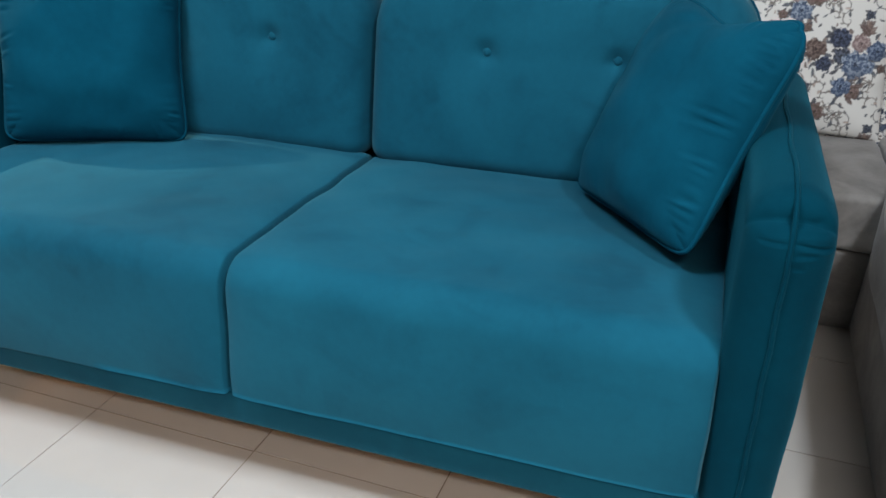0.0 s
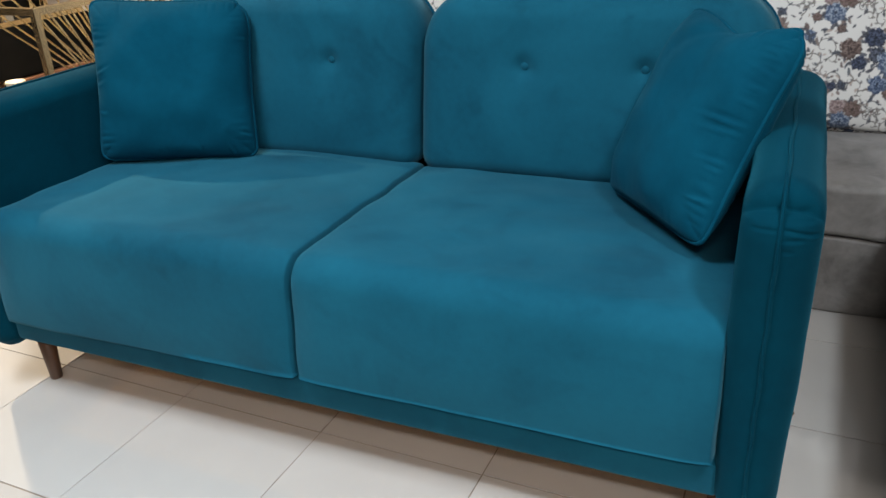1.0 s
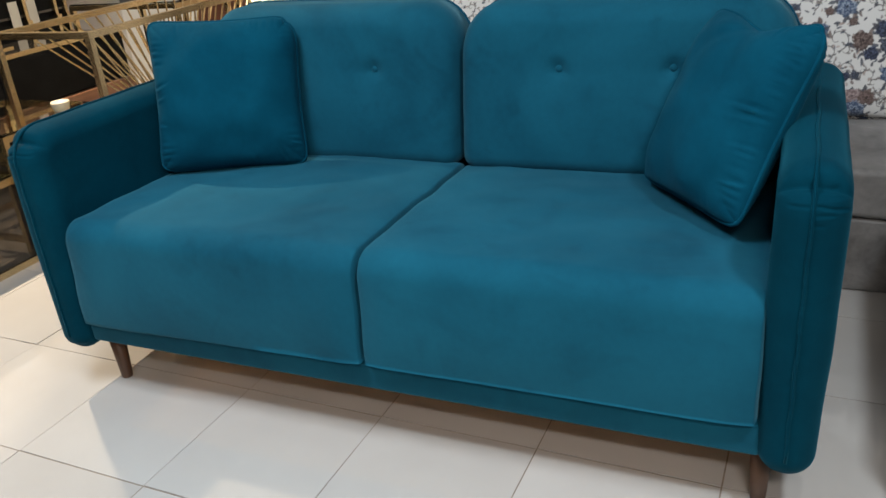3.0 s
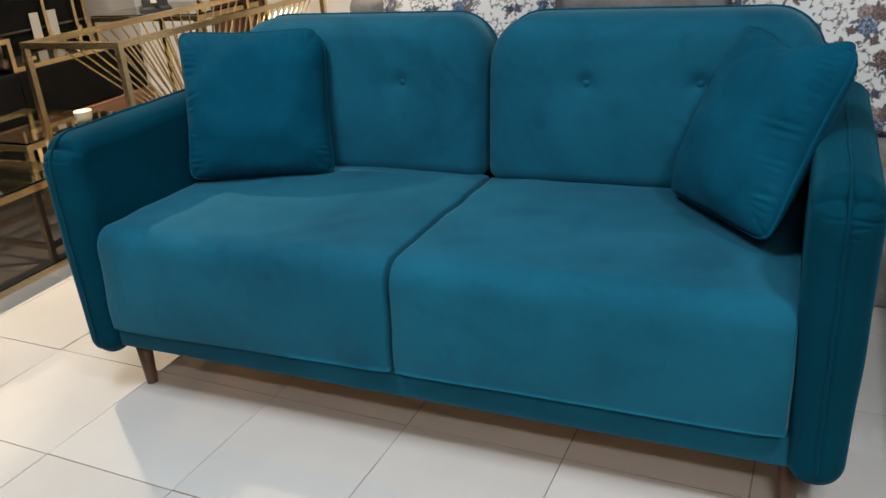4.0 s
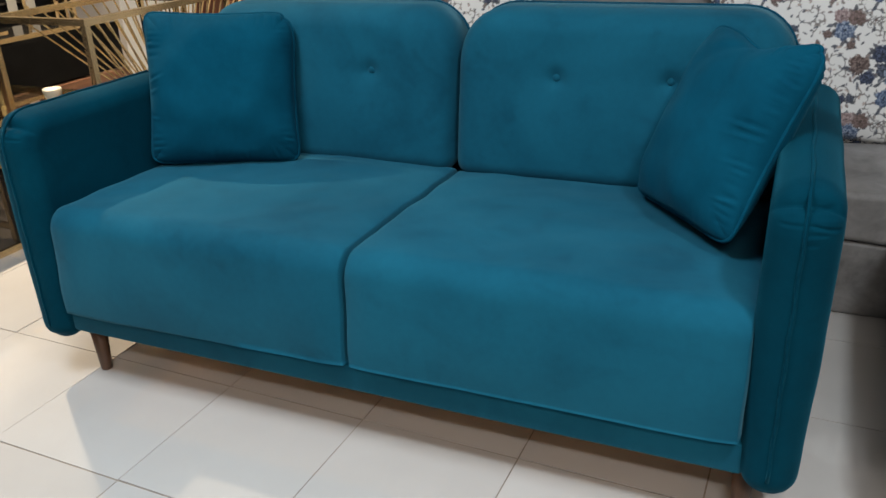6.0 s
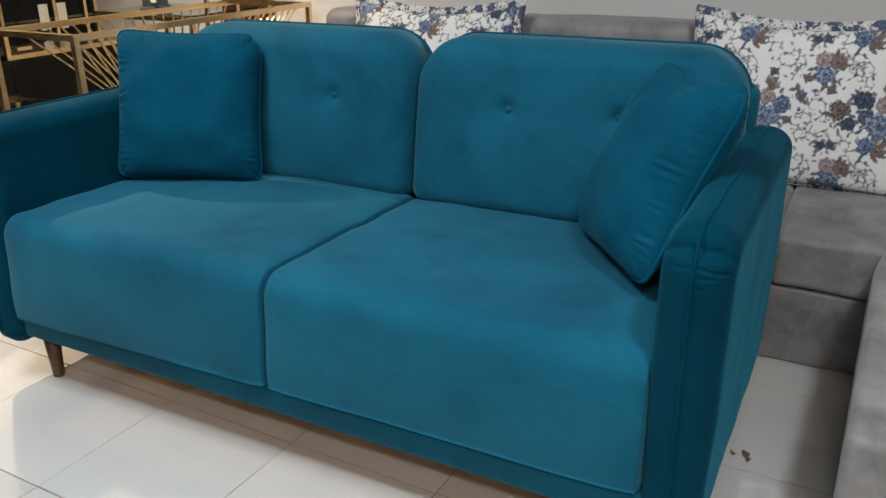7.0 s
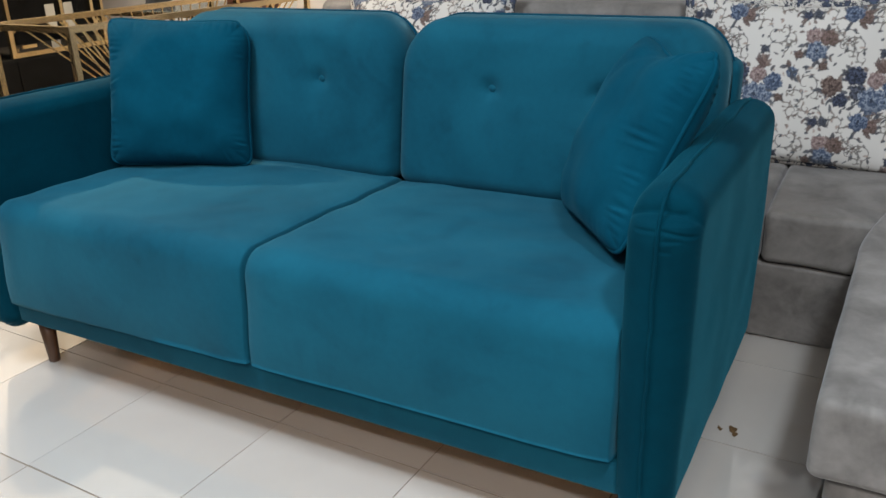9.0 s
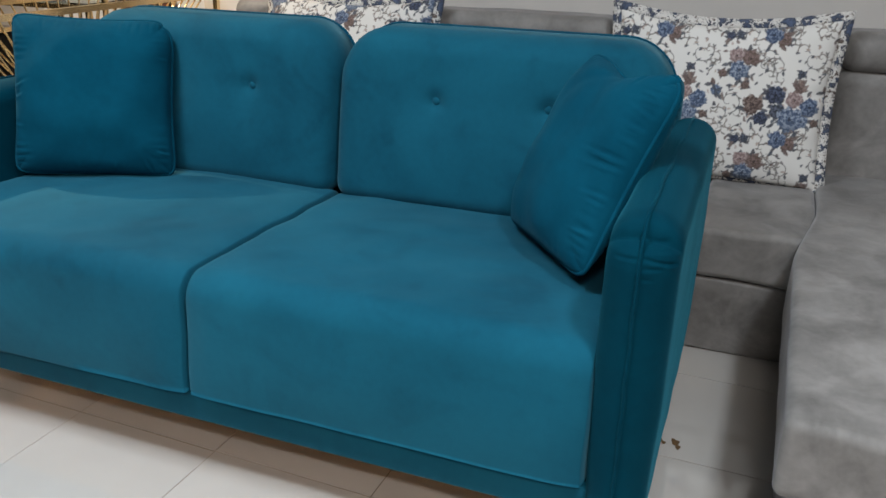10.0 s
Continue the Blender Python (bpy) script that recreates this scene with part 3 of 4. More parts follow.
# ---- floral cushions ----
def paint_floral(px, pz, du, dv):
    """Colours of a repeating print of roses, leaves and scrolls at points px, pz, in metres."""
    W, H, SLIP = 0.313, 0.300, -0.052
    col = np.ones((*px.shape, 3)) * (0.64, 0.61, 0.58)
    rng = np.random.default_rng(7)
    # a hand-drawn wobble in every outline
    wob = [np.sin(px * f * 0.83 + 1.3 * k + 2 * np.sin(pz * f * 0.61)) * np.sin(pz * f + 0.7 * k) for k, f in enumerate((190, 230, 430, 510))]
    tx, tz = px + du + 0.0006 * wob[0] + 0.0003 * wob[2], pz + dv + 0.0006 * wob[1] + 0.0003 * wob[3]

    def lay(mask, colour, k=1.0):
        m = (np.clip(mask, 0, 1) * k)[..., None]
        col[:] = col * (1 - m) + np.array(colour) * m

    def local(cx, cz):
        row = np.round((tz - cz) / H)
        return (tx - cx - row * SLIP + W / 2) % W - W / 2, tz - cz - row * H

    def soft(d, w=0.0022):
        return np.clip(0.5 - d / w, 0, 1)

    def leaf(cx, cz, a, length, wide, colour):
        x, z = local(cx, cz)
        c, s = math.cos(a), math.sin(a)
        u, v = (x * c + z * s) / length, (-x * s + z * c) / wide
        t = np.clip(u, 0, 1)
        v = v - 0.5 * np.sin(np.pi * t) * math.sin(a * 7)
        d = np.abs(v) - np.sin(np.pi * t**0.8) ** 0.7 * (0.9 + 0.13 * np.sin(t * 26))
        m = soft(np.where((u < 0) | (u > 1), 1, d) * wide)
        lay(m, colour, 0.9)
        lay(m * soft(np.abs(v) * wide - 0.0006, 0.001), np.array(colour) * 2.2 + 0.08, 0.55)
        lay(m * np.clip(np.sin(t * 30 + np.abs(v) * 5), 0, 1), np.array(colour) * 1.6 + 0.03, 0.35)

    waves = [(rng.uniform(0, 6.3), rng.uniform(350, 950), rng.uniform(0, 6.3)) for _ in range(16)]
    mottle = [sum(np.sin(f * (px * math.cos(a) + pz * math.sin(a)) + p) for a, f, p in waves[k : k + 8]) / 4 for k in (0, 8)]

    def flower(cx, cz, r, petals, tones, turn=0.0):
        # a ragged bloom: brushed petals in rings, pale lips, dark cups and dark gaps
        r = 1.1 * r
        x, z = local(cx, cz)
        d, a = np.hypot(x, z) / r, np.arctan2(z, x) + turn
        d = d + 0.12 * mottle[0]
        edge = 0.98 + 0.20 * np.abs(np.cos(a * petals / 2)) + 0.07 * np.sin(3 * a)
        m = soft((d - edge) * r)
        deep, pale = np.array(tones[0]) * 0.55, np.array(tones[1])
        lay(m, tones[0])
        swirl = np.sin(d * 9.0 - a * 1.0 + 1.5 * mottle[1] + 1.2 * np.sin(a * petals))
        lay(m * np.clip(0.15 + 0.85 * swirl + 0.4 * mottle[1], 0, 1), pale, 0.62)
        lay(m * np.clip(-0.25 - 0.9 * swirl - 0.3 * mottle[1], 0, 1), deep, 0.95)
        lay(m * np.clip(0.1 - 0.8 * (z - 0.4 * x) / r, 0, 1), deep, 0.55)
        lay(soft((d - 0.17) * r, 0.0015), deep * 0.7)

    def scroll(cx, cz, r0, r1, a0, a1, colour, thick=0.0017, flip=1):
        x, z = local(cx, cz)
        d, a = np.hypot(x, z), np.arctan2(z * flip, x)
        best = np.full(px.shape, 1.0)
        for k in range(-2, 4):
            t = (a + 2 * math.pi * k - a0) / (a1 - a0)
            rr = r0 + (r1 - r0) * t
            best = np.minimum(best, np.where((t >= 0) & (t <= 1), np.abs(d - rr) - thick * (0.7 + 1.0 * np.clip(t, 0, 1)), 1))
        lay(soft(best, 0.0016), colour, 0.9)

    NAVY, BLUE, PALE = (0.022, 0.028, 0.052), (0.070, 0.100, 0.170), (0.40, 0.44, 0.50)
    INK, BROWN, TAN, MAUVE = (0.034, 0.034, 0.044), (0.090, 0.057, 0.050), (0.28, 0.21, 0.18), (0.24, 0.165, 0.16)
    DUSK = (0.036, 0.042, 0.058)

    def curl(cx, cz, r1, a0, turn, flip, colour):
        """A scroll that opens out from its eye, with leaflets on its back."""
        scroll(cx, cz, r1 * 0.15, r1, a0, a0 + turn, colour, 0.0010, flip)
        for k in range(3):
            t = 0.45 + 0.25 * k
            a = a0 + turn * t
            r = r1 * (0.15 + 0.85 * t)
            leaf(cx + r * math.cos(a), cz + flip * r * math.sin(a), flip * (a + 0.9), 0.012, 0.0028, colour)

    # thin scrolls and stems on the pale ground
    for cx, cz, r1, a0, turn, fl in (
        (0.045, 0.150, 0.037, 0.4, 6.6, 1), (0.082, 0.142, 0.022, 2.6, 5.6, -1), (0.142, 0.012, 0.036, 1.0, 6.8, -1), (0.120, -0.030, 0.026, 3.6, 5.2, 1), (0.258, 0.118, 0.034, 3.0, 6.4, 1), (0.232, 0.150, 0.020, 0.2, 5.8, -1),
        (0.185, 0.205, 0.024, 4.4, 5.4, 1), (-0.02, 0.245, 0.028, 2.0, 5.8, -1), (0.062, 0.232, 0.020, 5.2, 5.6, 1), (-0.085, 0.120, 0.026, 1.2, 5.4, -1), (0.035, -0.085, 0.022, 2.8, 5.6, 1), (0.170, -0.075, 0.024, 0.8, 5.8, -1),
    ):
        curl(cx, cz, r1, a0, turn, fl, (0.085, 0.078, 0.076) if rng.random() < 0.6 else (0.15, 0.12, 0.105))
        curl(cx + 0.6 * r1, cz - 0.9 * r1, 0.5 * r1, a0 + 2, 5.2, -fl, (0.12, 0.105, 0.095))
        curl(cx - 0.8 * r1, cz + 0.7 * r1, 0.55 * r1, a0 + 4, 5.6, fl, (0.15, 0.12, 0.105))
    for cx, cz, spread, count in ((0.0, 0.0, 0.062, 26), (-0.062, 0.206, 0.040, 12), (0.160, 0.120, 0.046, 18), (0.220, -0.010, 0.038, 12), (0.135, 0.206, 0.024, 8), (0.105, 0.045, 0.026, 7)):
        # dark leaves that look out from behind each bunch
        for k in range(count):
            a, d = rng.uniform(0, 6.3), spread * rng.uniform(0.35, 1.0)
            leaf(cx + d * math.cos(a), cz + d * math.sin(a), a + rng.uniform(-0.9, 0.9), rng.uniform(0.014, 0.028), rng.uniform(0.0035, 0.0065), [INK, DUSK, BROWN, INK, (0.12, 0.085, 0.075)][rng.integers(5)])
    for k in range(110):
        leaf(rng.uniform(0, W), rng.uniform(0, H), rng.uniform(0, 6.3), rng.uniform(0.009, 0.017), rng.uniform(0.002, 0.004), [INK, DUSK, BROWN, TAN][rng.integers(4)])
    blue = ((BLUE, PALE), ((0.052, 0.078, 0.145), (0.28, 0.33, 0.42)), ((0.095, 0.13, 0.21), PALE))
    dark = ((NAVY, (0.11, 0.13, 0.21)), (DUSK, (0.15, 0.16, 0.22)))
    earth = ((BROWN, TAN), (MAUVE, (0.46, 0.37, 0.35)), ((0.13, 0.085, 0.07), MAUVE))
    # the large bouquet: brown sprig above, navy bloom beside, two blue roses below
    for k in range(7):
        leaf(0.002 + 0.004 * k, 0.050 + 0.003 * (k % 3), 0.25 + 0.36 * k, 0.043, 0.0085, (BROWN, (0.16, 0.11, 0.095), (0.10, 0.07, 0.065))[k % 3])
    for a in (2.3, 2.8, 3.3, 3.8):
        leaf(-0.052, 0.045, a, 0.034, 0.0075, INK)
    for a in (-0.5, -0.1, 0.4, 3.5, 4.0):
        leaf(0.010, -0.022, a, 0.062 if a < 3 else 0.052, 0.007, DUSK)
    flower(0.008, 0.030, 0.019, 5, earth[1], 0.4)
    flower(-0.044, 0.040, 0.021, 6, dark[0], 0.9)
    flower(-0.034, -0.006, 0.018, 5, dark[1], 0.2)
    flower(0.052, 0.012, 0.021, 6, blue[1], 1.3)
    flower(0.004, -0.026, 0.029, 7, blue[0], 0.0)
    flower(0.036, -0.030, 0.015, 5, blue[2], 2.0)
    # blue rose with a brown spray
    for a in (-1.1, -0.6, -0.1, 0.4):
        leaf(-0.056, 0.206, a, 0.044, 0.0085, (INK, BROWN, DUSK)[int(a * 10) % 3])
    flower(-0.043, 0.200, 0.015, 5, earth[2], 0.8)
    flower(-0.074, 0.212, 0.020, 6, blue[1], 0.5)
    # mauve pair over a blue rose
    for a in (2.6, 3.4, -0.4, 0.5):
        leaf(0.157, 0.100, a, 0.040, 0.008, INK if a > 1 else DUSK)
    for a in (0.2, 1.0, 2.2):
        leaf(0.180, 0.142, a, 0.032, 0.008, BROWN)
    flower(0.146, 0.145, 0.018, 5, earth[1], 0.0)
    flower(0.186, 0.140, 0.018, 6, earth[2], 1.0)
    flower(0.157, 0.103, 0.022, 6, blue[0], 0.6)
    # brown rose with a navy bud, and small sprigs between
    for a in (3.6, 4.4, 5.4):
        leaf(0.232, -0.022, a, 0.030, 0.007, INK)
    flower(0.209, 0.008, 0.023, 6, earth[0], 0.3)
    flower(0.236, -0.030, 0.016, 5, dark[0], 1.1)
    flower(0.100, 0.042, 0.012, 5, blue[1], 0.7)
    for a in (0.6, 2.0, 4.9):
        leaf(0.100, 0.040, a, 0.022, 0.005, DUSK)
    for cx, cz, tones in ((0.122, 0.204, dark[0]), (0.148, 0.208, dark[1]), (0.018, 0.105, dark[1]), (0.180, 0.062, earth[0]), (0.112, 0.092, earth[2]), (0.020, 0.268, earth[0])):
        for a in (0.4, 2.2, 3.7, 5.3):
            leaf(cx, cz, a + cx * 20, 0.019, 0.0048, INK)
        flower(cx, cz, 0.0095, 5, tones, cx * 31)
    return np.clip(col, 0, 1)


def floral_cushion(centre, across, up, w, h, t, du, dv, seed, label):
    cols, rows = int(w / 0.0022), int(h / 0.0022)
    u = np.linspace(-1, 1, cols + 1)
    v = np.linspace(-1, 1, rows + 1)
    U, V = np.meshgrid(u, v)
    K = (1 - U * U) * (1 - V * V)
    pinch = 0.055
    X = U * w / 2 * (1 - pinch * (1 - V * V) * np.abs(U) ** 3)
    Z = V * h / 2 * (1 - 0.16 * (1 - U * U) * np.abs(V) ** 4 * (V > 0) - 0.05 * (1 - U * U) * np.abs(V) ** 4 * (V <= 0))
    F = np.maximum(K, 0) ** 0.42
    fold = 0.005 * np.exp(-(((1 - np.abs(V)) / 0.2) ** 2)) * np.sin(U * 17 + seed + 2 * np.sin(U * 5)) * np.minimum(1, 5 * K)
    fold += 0.005 * np.exp(-(((1 - np.abs(U)) / 0.16) ** 2)) * np.sin(V * 15 + 2 * seed + 2 * np.sin(V * 4)) * np.minimum(1, 5 * K)
    Y = -(t / 2 * F + fold + 0.006 * np.sin(U * 3 + seed) * np.sin(V * 2.5) * np.minimum(1, 3 * K))
    # the sewn flange along the rim stands a little proud
    front = np.stack([X, Y, Z], -1).reshape(-1, 3)
    step = 6
    ub, vb = np.arange(0, cols + 1, step), np.arange(0, rows + 1, step)
    ub[-1], vb[-1] = cols, rows
    n = len(front)
    idx = np.arange(n).reshape(rows + 1, cols + 1)
    faces = np.stack([idx[:-1, :-1], idx[:-1, 1:], idx[1:, 1:], idx[1:, :-1]], -1).reshape(-1, 4)
    XB, YB, ZB = X[np.ix_(vb, ub)], -Y[np.ix_(vb, ub)] * 0.8, Z[np.ix_(vb, ub)]
    rear = np.stack([XB, YB + 0.001, ZB], -1).reshape(-1, 3)
    jdx = np.arange(len(rear)).reshape(len(vb), len(ub)) + n
    back = np.stack([jdx[:-1, :-1], jdx[1:, :-1], jdx[1:, 1:], jdx[:-1, 1:]], -1).reshape(-1, 4)
    me = bpy.data.meshes.new("cover")
    me.from_pydata(np.concatenate([front, rear]).tolist(), [], np.concatenate([faces, back]).tolist())
    paint = np.ones((n + len(rear), 4))
    paint[:n, :3] = paint_floral(X, Z, du, dv).reshape(-1, 3)
    paint[n:, :3] = (0.64, 0.61, 0.58)
    me.color_attributes.new("print", "FLOAT_COLOR", "POINT").data.foreach_set("color", paint.ravel().astype(np.float32))
    me.materials.append(FLORAL)
    me.shade_smooth()
    root = thing("floral_cushion", (0, 0, 0), label, "cushion", "floral cushions")
    cover = new("cover", me)
    cover.parent = root
    ORIGIN[cover.name] = Vector((0, 0, 0))
    # flange: a flat sewn hem that stands out round the rim, tucked under along the bottom
    edge = [(0, j) for j in range(0, cols, 6)] + [(i, cols) for i in range(0, rows, 6)] + [(rows, j) for j in range(cols, 0, -6)] + [(i, 0) for i in range(rows, 0, -6)]
    bm = bmesh.new()
    loops = []
    for i, j in edge:
        x, z, a, b = X[i, j], Z[i, j], u[j], v[i]
        wave = 0.004 * math.sin(19 * x + 13 * z + seed)
        reach = 0.028 if b > -0.97 else 0.010
        ox = math.copysign(abs(a) ** 14, a) * reach
        oz = math.copysign(abs(b) ** 14, b) * reach
        lean = 0.010 + wave
        loops.append([bm.verts.new(p) for p in ((x - ox * 0.2, -0.004, z - oz * 0.2), (x + ox, -0.003 + lean, z + oz), (x + ox, 0.002 + lean, z + oz), (x - ox * 0.2, 0.004, z - oz * 0.2))])
    for p, q in zip(loops, loops[1:] + loops[:1]):
        for k in range(4):
            bm.faces.new((p[k], q[k], q[(k + 1) % 4], p[(k + 1) % 4]))
    part("hem", bm, HEM, cover, "dark blue and white printed hem")
    root.matrix_world = stand(centre, across, up)
    return root


m_, n_, l_, b_ = material("printed_hem")
l_.new(ramp_of(n_, l_, noise_of(n_, l_, 24, 5, 0.75, 0.3), [(0.38, (0.10, 0.072, 0.062)), (0.43, (0.58, 0.55, 0.52)), (0.49, (0.58, 0.55, 0.52)), (0.53, (0.030, 0.034, 0.050)), (0.64, (0.075, 0.10, 0.17))]), b_.inputs["Base Color"])
b_.inputs["Roughness"].default_value = 0.85
HEM = m_

floral_cushion((0.868, 1.50, 0.638), (1, 0, 0), (0, 0.10, 0.5), 0.645, 0.50, 0.17, 0.10, 0.02, 1.0, "white cushion printed with blue and brown roses on the grey sofa")
floral_cushion((-0.405, 1.50, 0.640), (1, 0, 0), (0, 0.10, 0.5), 0.645, 0.50, 0.17, 0.24, 0.05, 4.0, "white floral cushion half hidden behind the teal sofa")


# ---- gold console table with fans of rods ----
def console_table(x0, x1, y0, y1, top):
    root = thing("console_table", ((x0 + x1) / 2, (y0 + y1) / 2, 0), "brushed gold metal console frame with fans of thin rods", "table")
    w = 0.021
    k = w / 2
    xs, ys = (x0 + k, x1 - k), (y0 + k, y1 - k)
    for x in xs:
        for y in ys:
            part("leg", bar((x, y, 0), (x, y, top - w), w), GOLD, root, smooth=False)
    for z in (top - k, 0.06):
        for x in xs:
            part("rail", bar((x, y0, z), (x, y1, z), w), GOLD, root, smooth=False)
        for y in ys:
            part("rail", bar((x0 + w, y, z), (x1 - w, y, z), w), GOLD, root, smooth=False)
    # each long side has a fan of rods that gather low down, off the middle
    for x, ym, first, gap in ((xs[1], y0 + 0.43, 0.018, 0.043), (xs[0], y1 - 0.45, 0.123, 0.057)):
        count = int((y1 - y0 - first - w) / gap)
        for i in range(count):
            f = i / count
            y = y0 + first + gap * i
            low = Vector((x, ym + (f - 0.5) * 0.09, 0.27))
            part("rod", bar((x, y, top - w), low, 0.0050), GOLD, root, smooth=False)
        part("rod_holder", box(x - 0.008, x + 0.008, ym - 0.055, ym + 0.055, 0.072, 0.285, 0.003), GOLD, root, smooth=False)
    return root


console_table(-1.69, -1.25, 0.665, 1.95, 0.832)


# ---- low tables with gold frames ----
def box_table(x0, x1, y0, y1, top, label, panel=True):
    root = thing("side_table", ((x0 + x1) / 2, (y0 + y1) / 2, 0), label, "table", "gold-framed glass tables")
    w = 0.024
    k = w / 2
    for x in (x0 + k, x1 - k):
        for y in (y0 + k, y1 - k):
            part("leg", bar((x, y, 0), (x, y, top), w), GOLD, root, smooth=False)
    for z in (k, top - k):
        for x in (x0 + k, x1 - k):
            part("rail", bar((x, y0 + w, z), (x, y1 - w, z), w), GOLD, root, smooth=False)
        for y in (y0 + k, y1 - k):
            part("rail", bar((x0 + w, y, z), (x1 - w, y, z), w), GOLD, root, smooth=False)
    part("glass_top", box(x0 + 0.004, x1 - 0.004, y0 + 0.004, y1 - 0.004, top + 0.001, top + 0.009, 0.002), GLASS, root, smooth=False)
    if panel:
        part("side_panel", box(x1 - 0.016, x1 - 0.008, y0 + w, y1 - w, w, top - w), SMOKED, root, "smoked mirror side panel", smooth=False)
        part("front_panel", box(x0 + w, x1 - w, y0 + 0.008, y0 + 0.016, w, top - w), SMOKED, root, "smoked mirror front panel", smooth=False)
    return root


box_table(-2.42, -1.745, 0.335, 0.834, 0.335, "low gold-framed table with glass top and smoked mirror sides")
box_table(-2.60, -2.015, 0.84, 1.36, 0.40, "taller gold-framed nesting table with glass top", False)

# faceted crystal block on the low table
bm = bmesh.new()
bmesh.ops.create_cube(bm, size=0.086, matrix=Matrix.LocRotScale((-1.875, 0.52, 0.388), Euler((0, 0, 0.5)), None))
bmesh.ops.bevel(bm, geom=list(bm.edges), offset=0.022, segments=1, affect="EDGES")
single("crystal_holder", bm, CRYSTAL, (-1.875, 0.52, 0.346), "clear faceted crystal candle holder on the low glass table", "candle holder", smooth=False)
single("candle", lathe([(0.027, 0), (0.032, 0.006), (0.039, 0.036), (0.037, 0.042), (0.030, 0.040), (0.028, 0.032)], -2.07, 1.20, 0.41, 20), CREAM, (-2.07, 1.20, 0.41), "cream candle cup on the nesting table", "candle")

# ---- dark cabinet along the side ----
CAB = thing("display_cabinet", (-2.95, 0.6, 0), "long low black glass cabinet with brown wooden plinth rail", "cabinet")
part("body", box(-3.2, -2.72, -1.2, 2.3, 0.30, 0.548, 0.004), BLACK, CAB, smooth=False)
part("rail", box(-3.2, -2.69, -1.2, 2.3, 0.225, 0.297, 0.004), RAIL, CAB, "brown wooden rail", smooth=False)
part("plinth", box(-3.15, -2.76, -1.2, 2.3, 0, 0.223), BLACK, CAB, smooth=False)
for y in (-0.62, 0.0, 0.58, 1.16, 1.74):
    part("door", box(-2.718, -2.708, y - 0.286, y + 0.286, 0.31, 0.540, 0.002), BLACK, CAB, "black glass door", smooth=False)

# stepped gold frame with smoked glass on the cabinet
STEP = thing("stepped_stand", (-2.85, 1.0, 0.548), "stepped gold frame stand with glass shelves on the cabinet", "stand")
for a, b in (((-2.74, -1.0, 0.70), (-2.74, 1.45, 0.70)), ((-2.74, 1.461, 0.711), (-2.74, 1.461, 0.550)), ((-2.74, 1.472, 0.561), (-2.74, 2.25, 0.561)), ((-2.74, -1.0, 0.55), (-2.74, -1.0, 0.69)), ((-3.09, 1.461, 0.69), (-3.09, 1.461, 0.55)), ((-3.1, 1.45, 0.70), (-2.75, 1.45, 0.70))):
    part("rail", bar(a, b, 0.022), GOLD, STEP, smooth=False)
part("shelf", box(-3.1, -2.74, -1.0, 1.45, 0.712, 0.72), GLASS, STEP, smooth=False)
part("tray", box(-3.08, -2.755, 1.475, 2.24, 0.553, 0.568, 0.003), SMOKED, STEP, "smoked mirror tray", smooth=False)
part("handle", bar((-2.72, 1.50, 0.60), (-2.72, 1.58, 0.60), 0.016), GOLD, STEP, "short gold pull", smooth=False)

# tall display behind with gold uprights
TALL = thing("glass_showcase", (-3.4, 1.0, 0), "tall dark glass showcase with thin gold uprights", "cabinet")
part("body", box(-3.58, -3.3, -1.4, 2.5, 0.0, 1.25), BLACK, TALL, smooth=False)
for y in (-0.9, -0.2, 0.55, 1.2, 1.84, 2.19, 2.405, 2.48):
    part("upright", bar((-3.285, y, 0.02), (-3.285, y, 1.25), 0.020), GOLD, TALL, smooth=False)
    for z in (0.62, 0.90):
        part("bracket", box(-3.274, -3.262, y - 0.016, y + 0.016, z - 0.012, z + 0.012, 0.002), GOLD, TALL, smooth=False)
for z in (0.66, 0.98):
    part("shelf", box(-3.299, -3.29, -1.4, 2.5, z - 0.006, z + 0.006), SMOKED, TALL, "smoked glass shelf edge", smooth=False)
for y in (2.115, 2.24):
    part("label_card", box(-3.282, -3.278, y - 0.032, y + 0.028, 0.60, 0.745), DIMMED_PAPER, TALL, "white paper card, greyed as if behind dark glass", smooth=False)

# far corner: glass table with a black box, white panel, brown door leaf
box_table(-2.76, -2.05, 2.02, 2.55, 0.725, "gold-framed table with green glass top", False)
CUP = thing("trophy", (-2.42, 2.15, 0.734), "small metal trophy cup on a black tapered base", "trophy")
part("base", lathe([(0.115, 0), (0.112, 0.02), (0.092, 0.03), (0.080, 0.13), (0.06, 0.135)], -2.42, 2.15, 0.7345, 4), BLACK_PLASTIC, CUP, "black base", smooth=False)
part("label_card", box(-2.385, -2.345, 2.084, 2.087, 0.785, 0.815), DIMMED_PAPER, CUP, "blank white label, greyed to look dim", smooth=False)
part("cup", lathe([(0.035, 0), (0.012, 0.02), (0.010, 0.06), (0.022, 0.075), (0.012, 0.09), (0.05, 0.13), (0.062, 0.19), (0.056, 0.19), (0.02, 0.12)], -2.42, 2.15, 0.8695, 20), PEWTER, CUP, "worn metal cup")
single("door_1", box(-2.90, -2.50, 3.19, 3.245, 0.0, 2.05, 0.004), DOOR_BROWN, (-2.7, 3.2, 0), "dark red-brown wooden door", "door", kind="structure", smooth=False)
RACK = thing("gold_rack", (-2.45, 2.75, 0), "tall thin gold metal rack behind the glass table", "rack")
for x in (-2.62, -2.15):
    part("post", bar((x, 2.75, 0), (x, 2.75, 1.7), 0.024), GOLD, RACK, smooth=False)
part("rail", bar((-2.608, 2.75, 1.69), (-2.162, 2.75, 1.69), 0.02), GOLD, RACK, smooth=False)

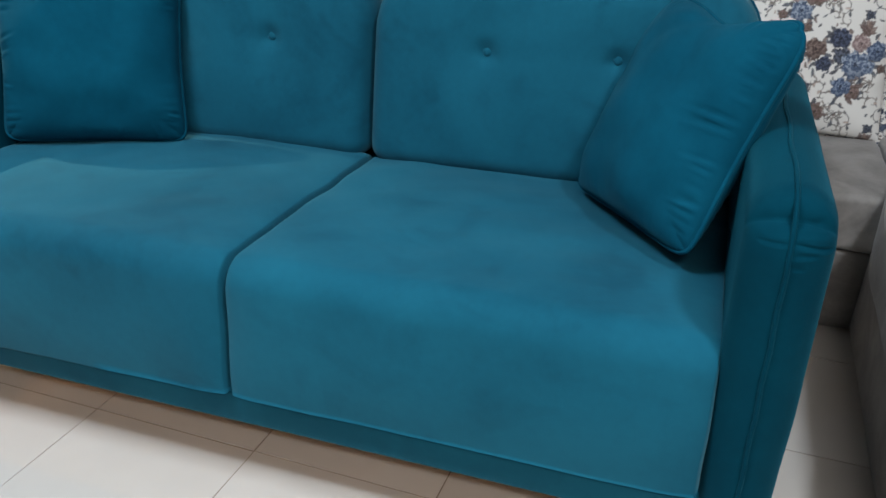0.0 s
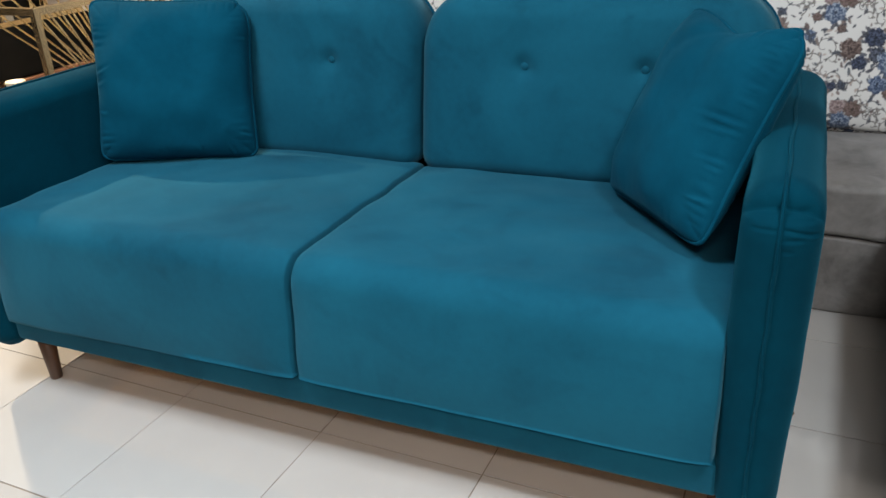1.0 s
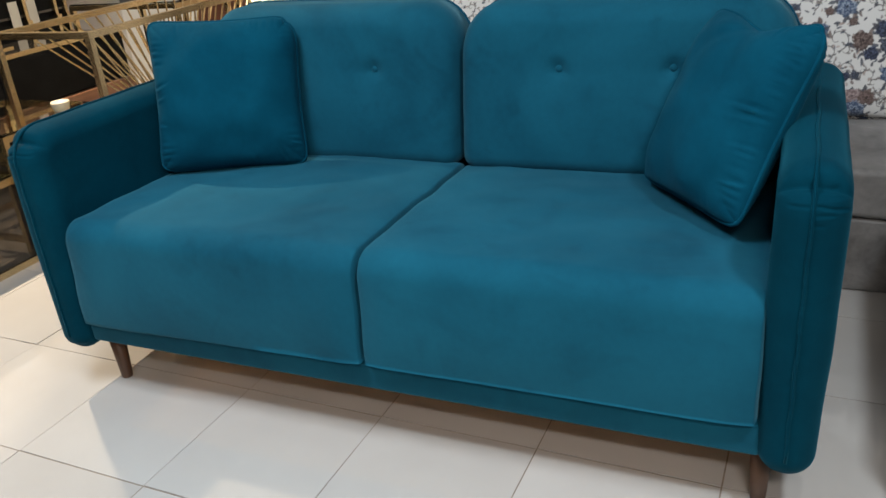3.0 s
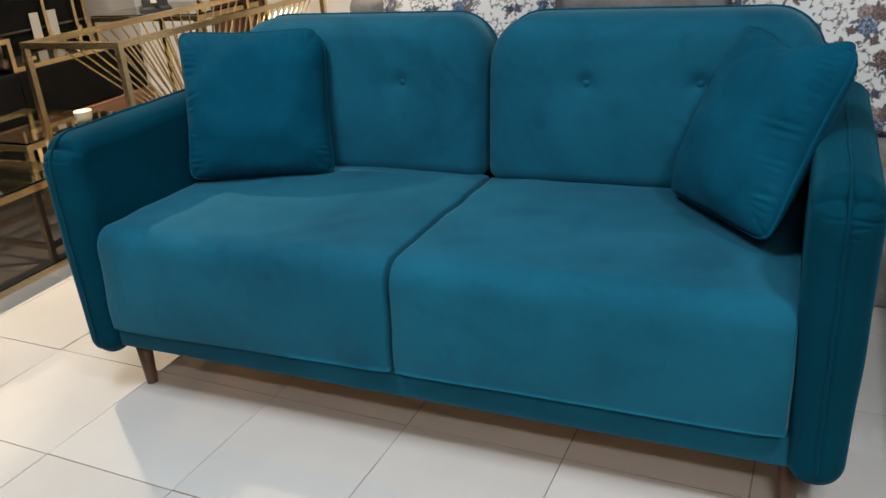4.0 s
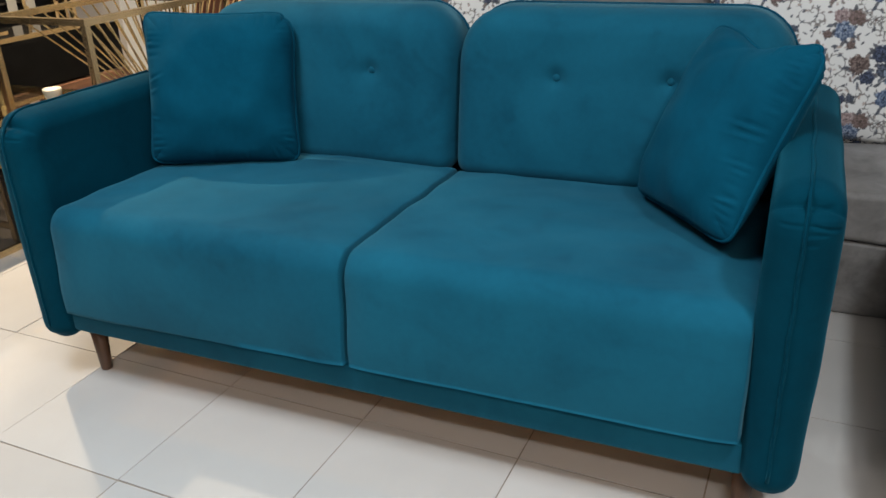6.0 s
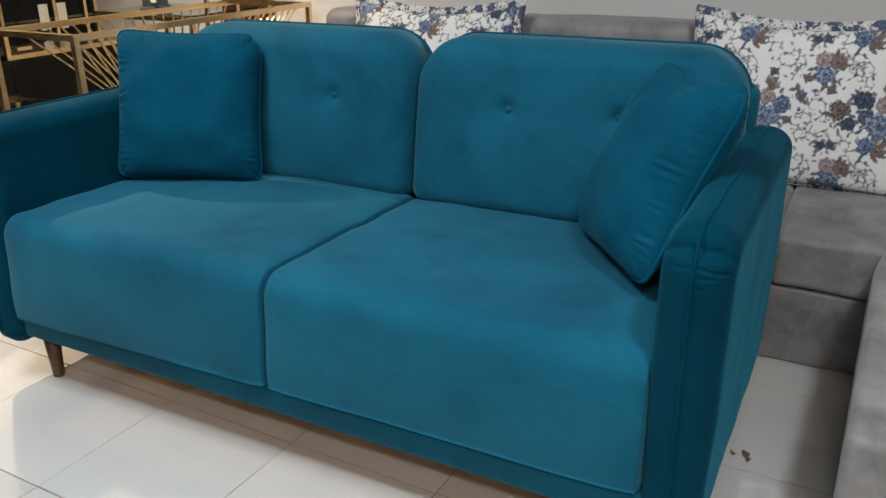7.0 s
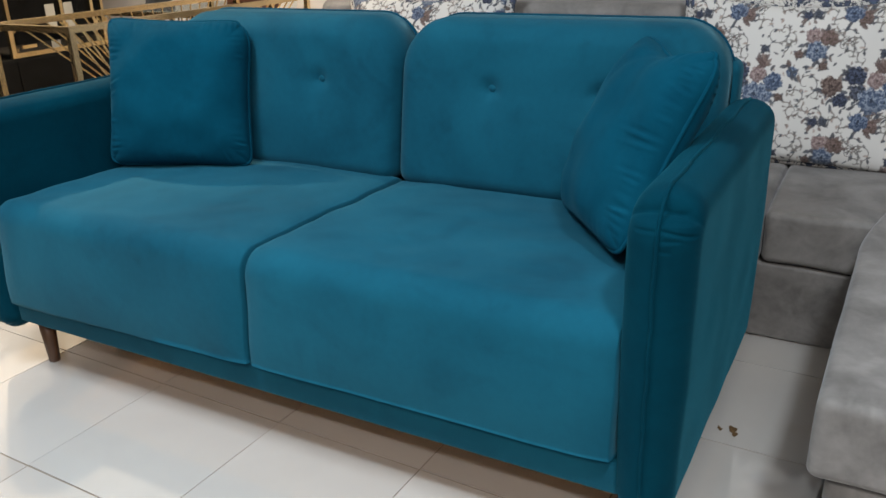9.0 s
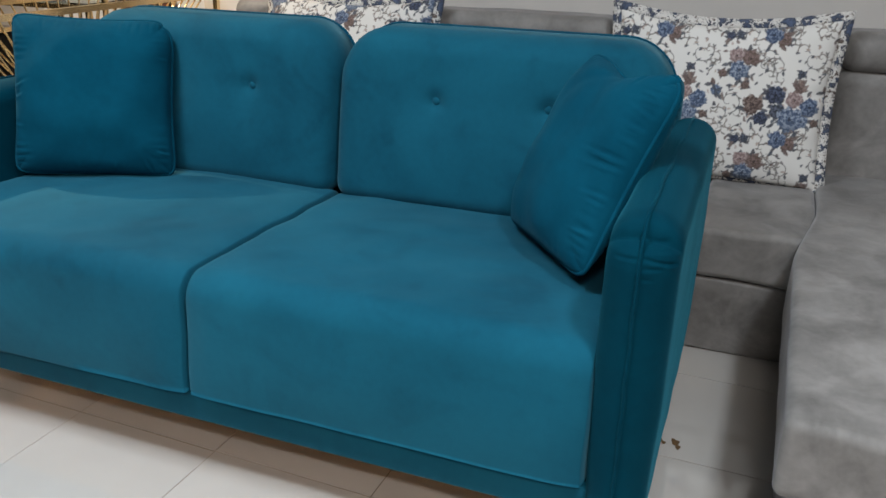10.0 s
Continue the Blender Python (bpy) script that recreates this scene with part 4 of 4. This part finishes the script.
# ---- dirt on the floor ----
bm = bmesh.new()
for cx, cy, r, a in ((0.925, 0.555, 0.014, 0.5), (0.932, 0.540, 0.010, 1.2), (0.900, 0.545, 0.007, 0.2), (0.895, 0.552, 0.005, 2.0)):
    pts = [bm.verts.new((cx + r * (1.0 + 0.4 * math.sin(3 * t + a)) * math.cos(t) * 0.6, cy + r * (1 + 0.4 * math.cos(2 * t + a)) * math.sin(t) * 1.3, 0.0012)) for t in np.linspace(0, 2 * math.pi, 14)[:-1]]
    top = bm.verts.new((cx, cy, 0.003))
    for i in range(len(pts)):
        bm.faces.new((pts[i], pts[(i + 1) % len(pts)], top))
single("dirt_crumbs", bm, DIRT, (0.92, 0.55, 0.001), "small brown crumbs of dry dirt on a tile", "dirt", kind="stuff")

# ---- floor tiles ----
PITCH, GX, GY, SKEW = 0.3965, -0.047, 0.119, radians(-1.4)
FLOOR = bpy.data.objects["floor"]
half = PITCH / 2 - 0.0016
tile_mesh = bpy.data.meshes.new("tile")
bm = box(-half, half, -half, half, -0.010, 0.0)
bm.to_mesh(tile_mesh)
bm.free()
tile_mesh.materials.append(TILE)
far_verts, far_faces = [], []
ROW, COL = Vector((math.cos(SKEW), math.sin(SKEW), 0)), Vector((-math.sin(SKEW), math.cos(SKEW), 0))
lay_rng = random.Random(5)
for i in range(-10, 12):
    for j in range(-17, 10):
        c = Vector((GX, GY, 0)) + ROW * PITCH * (i + 0.5) + COL * PITCH * (j + 0.5)
        # no tile lies quite level, so that reflections break at the joints
        tip_x, tip_y = lay_rng.uniform(-0.0035, 0.0035), lay_rng.uniform(-0.0035, 0.0035)
        if -3.3 < c.x < 2.6 and -2.2 < c.y < 3.0:
            t = new("tile", tile_mesh)
            t.parent = FLOOR
            t.location = c - FLOOR.location
            t.rotation_euler = (tip_x, tip_y, SKEW)
            continue
        corners = [c + ROW * a * half + COL * b * half for a, b in ((-1, -1), (1, -1), (1, 1), (-1, 1))]
        n = len(far_verts)
        far_verts += [(p.x, p.y, z) for z in (-0.010, 0.0) for p in corners]
        far_faces += [tuple(n + k for k in f) for f in ((0, 3, 2, 1), (4, 5, 6, 7), (0, 1, 5, 4), (1, 2, 6, 5), (2, 3, 7, 6), (3, 0, 4, 7))]
far_mesh = bpy.data.meshes.new("tiles")
far_mesh.from_pydata(far_verts, [], far_faces)
far_mesh.materials.append(TILE)
far = new("tiles", far_mesh)
far.parent = FLOOR
far.location = -FLOOR.location
tagged(far, kind="stuff")
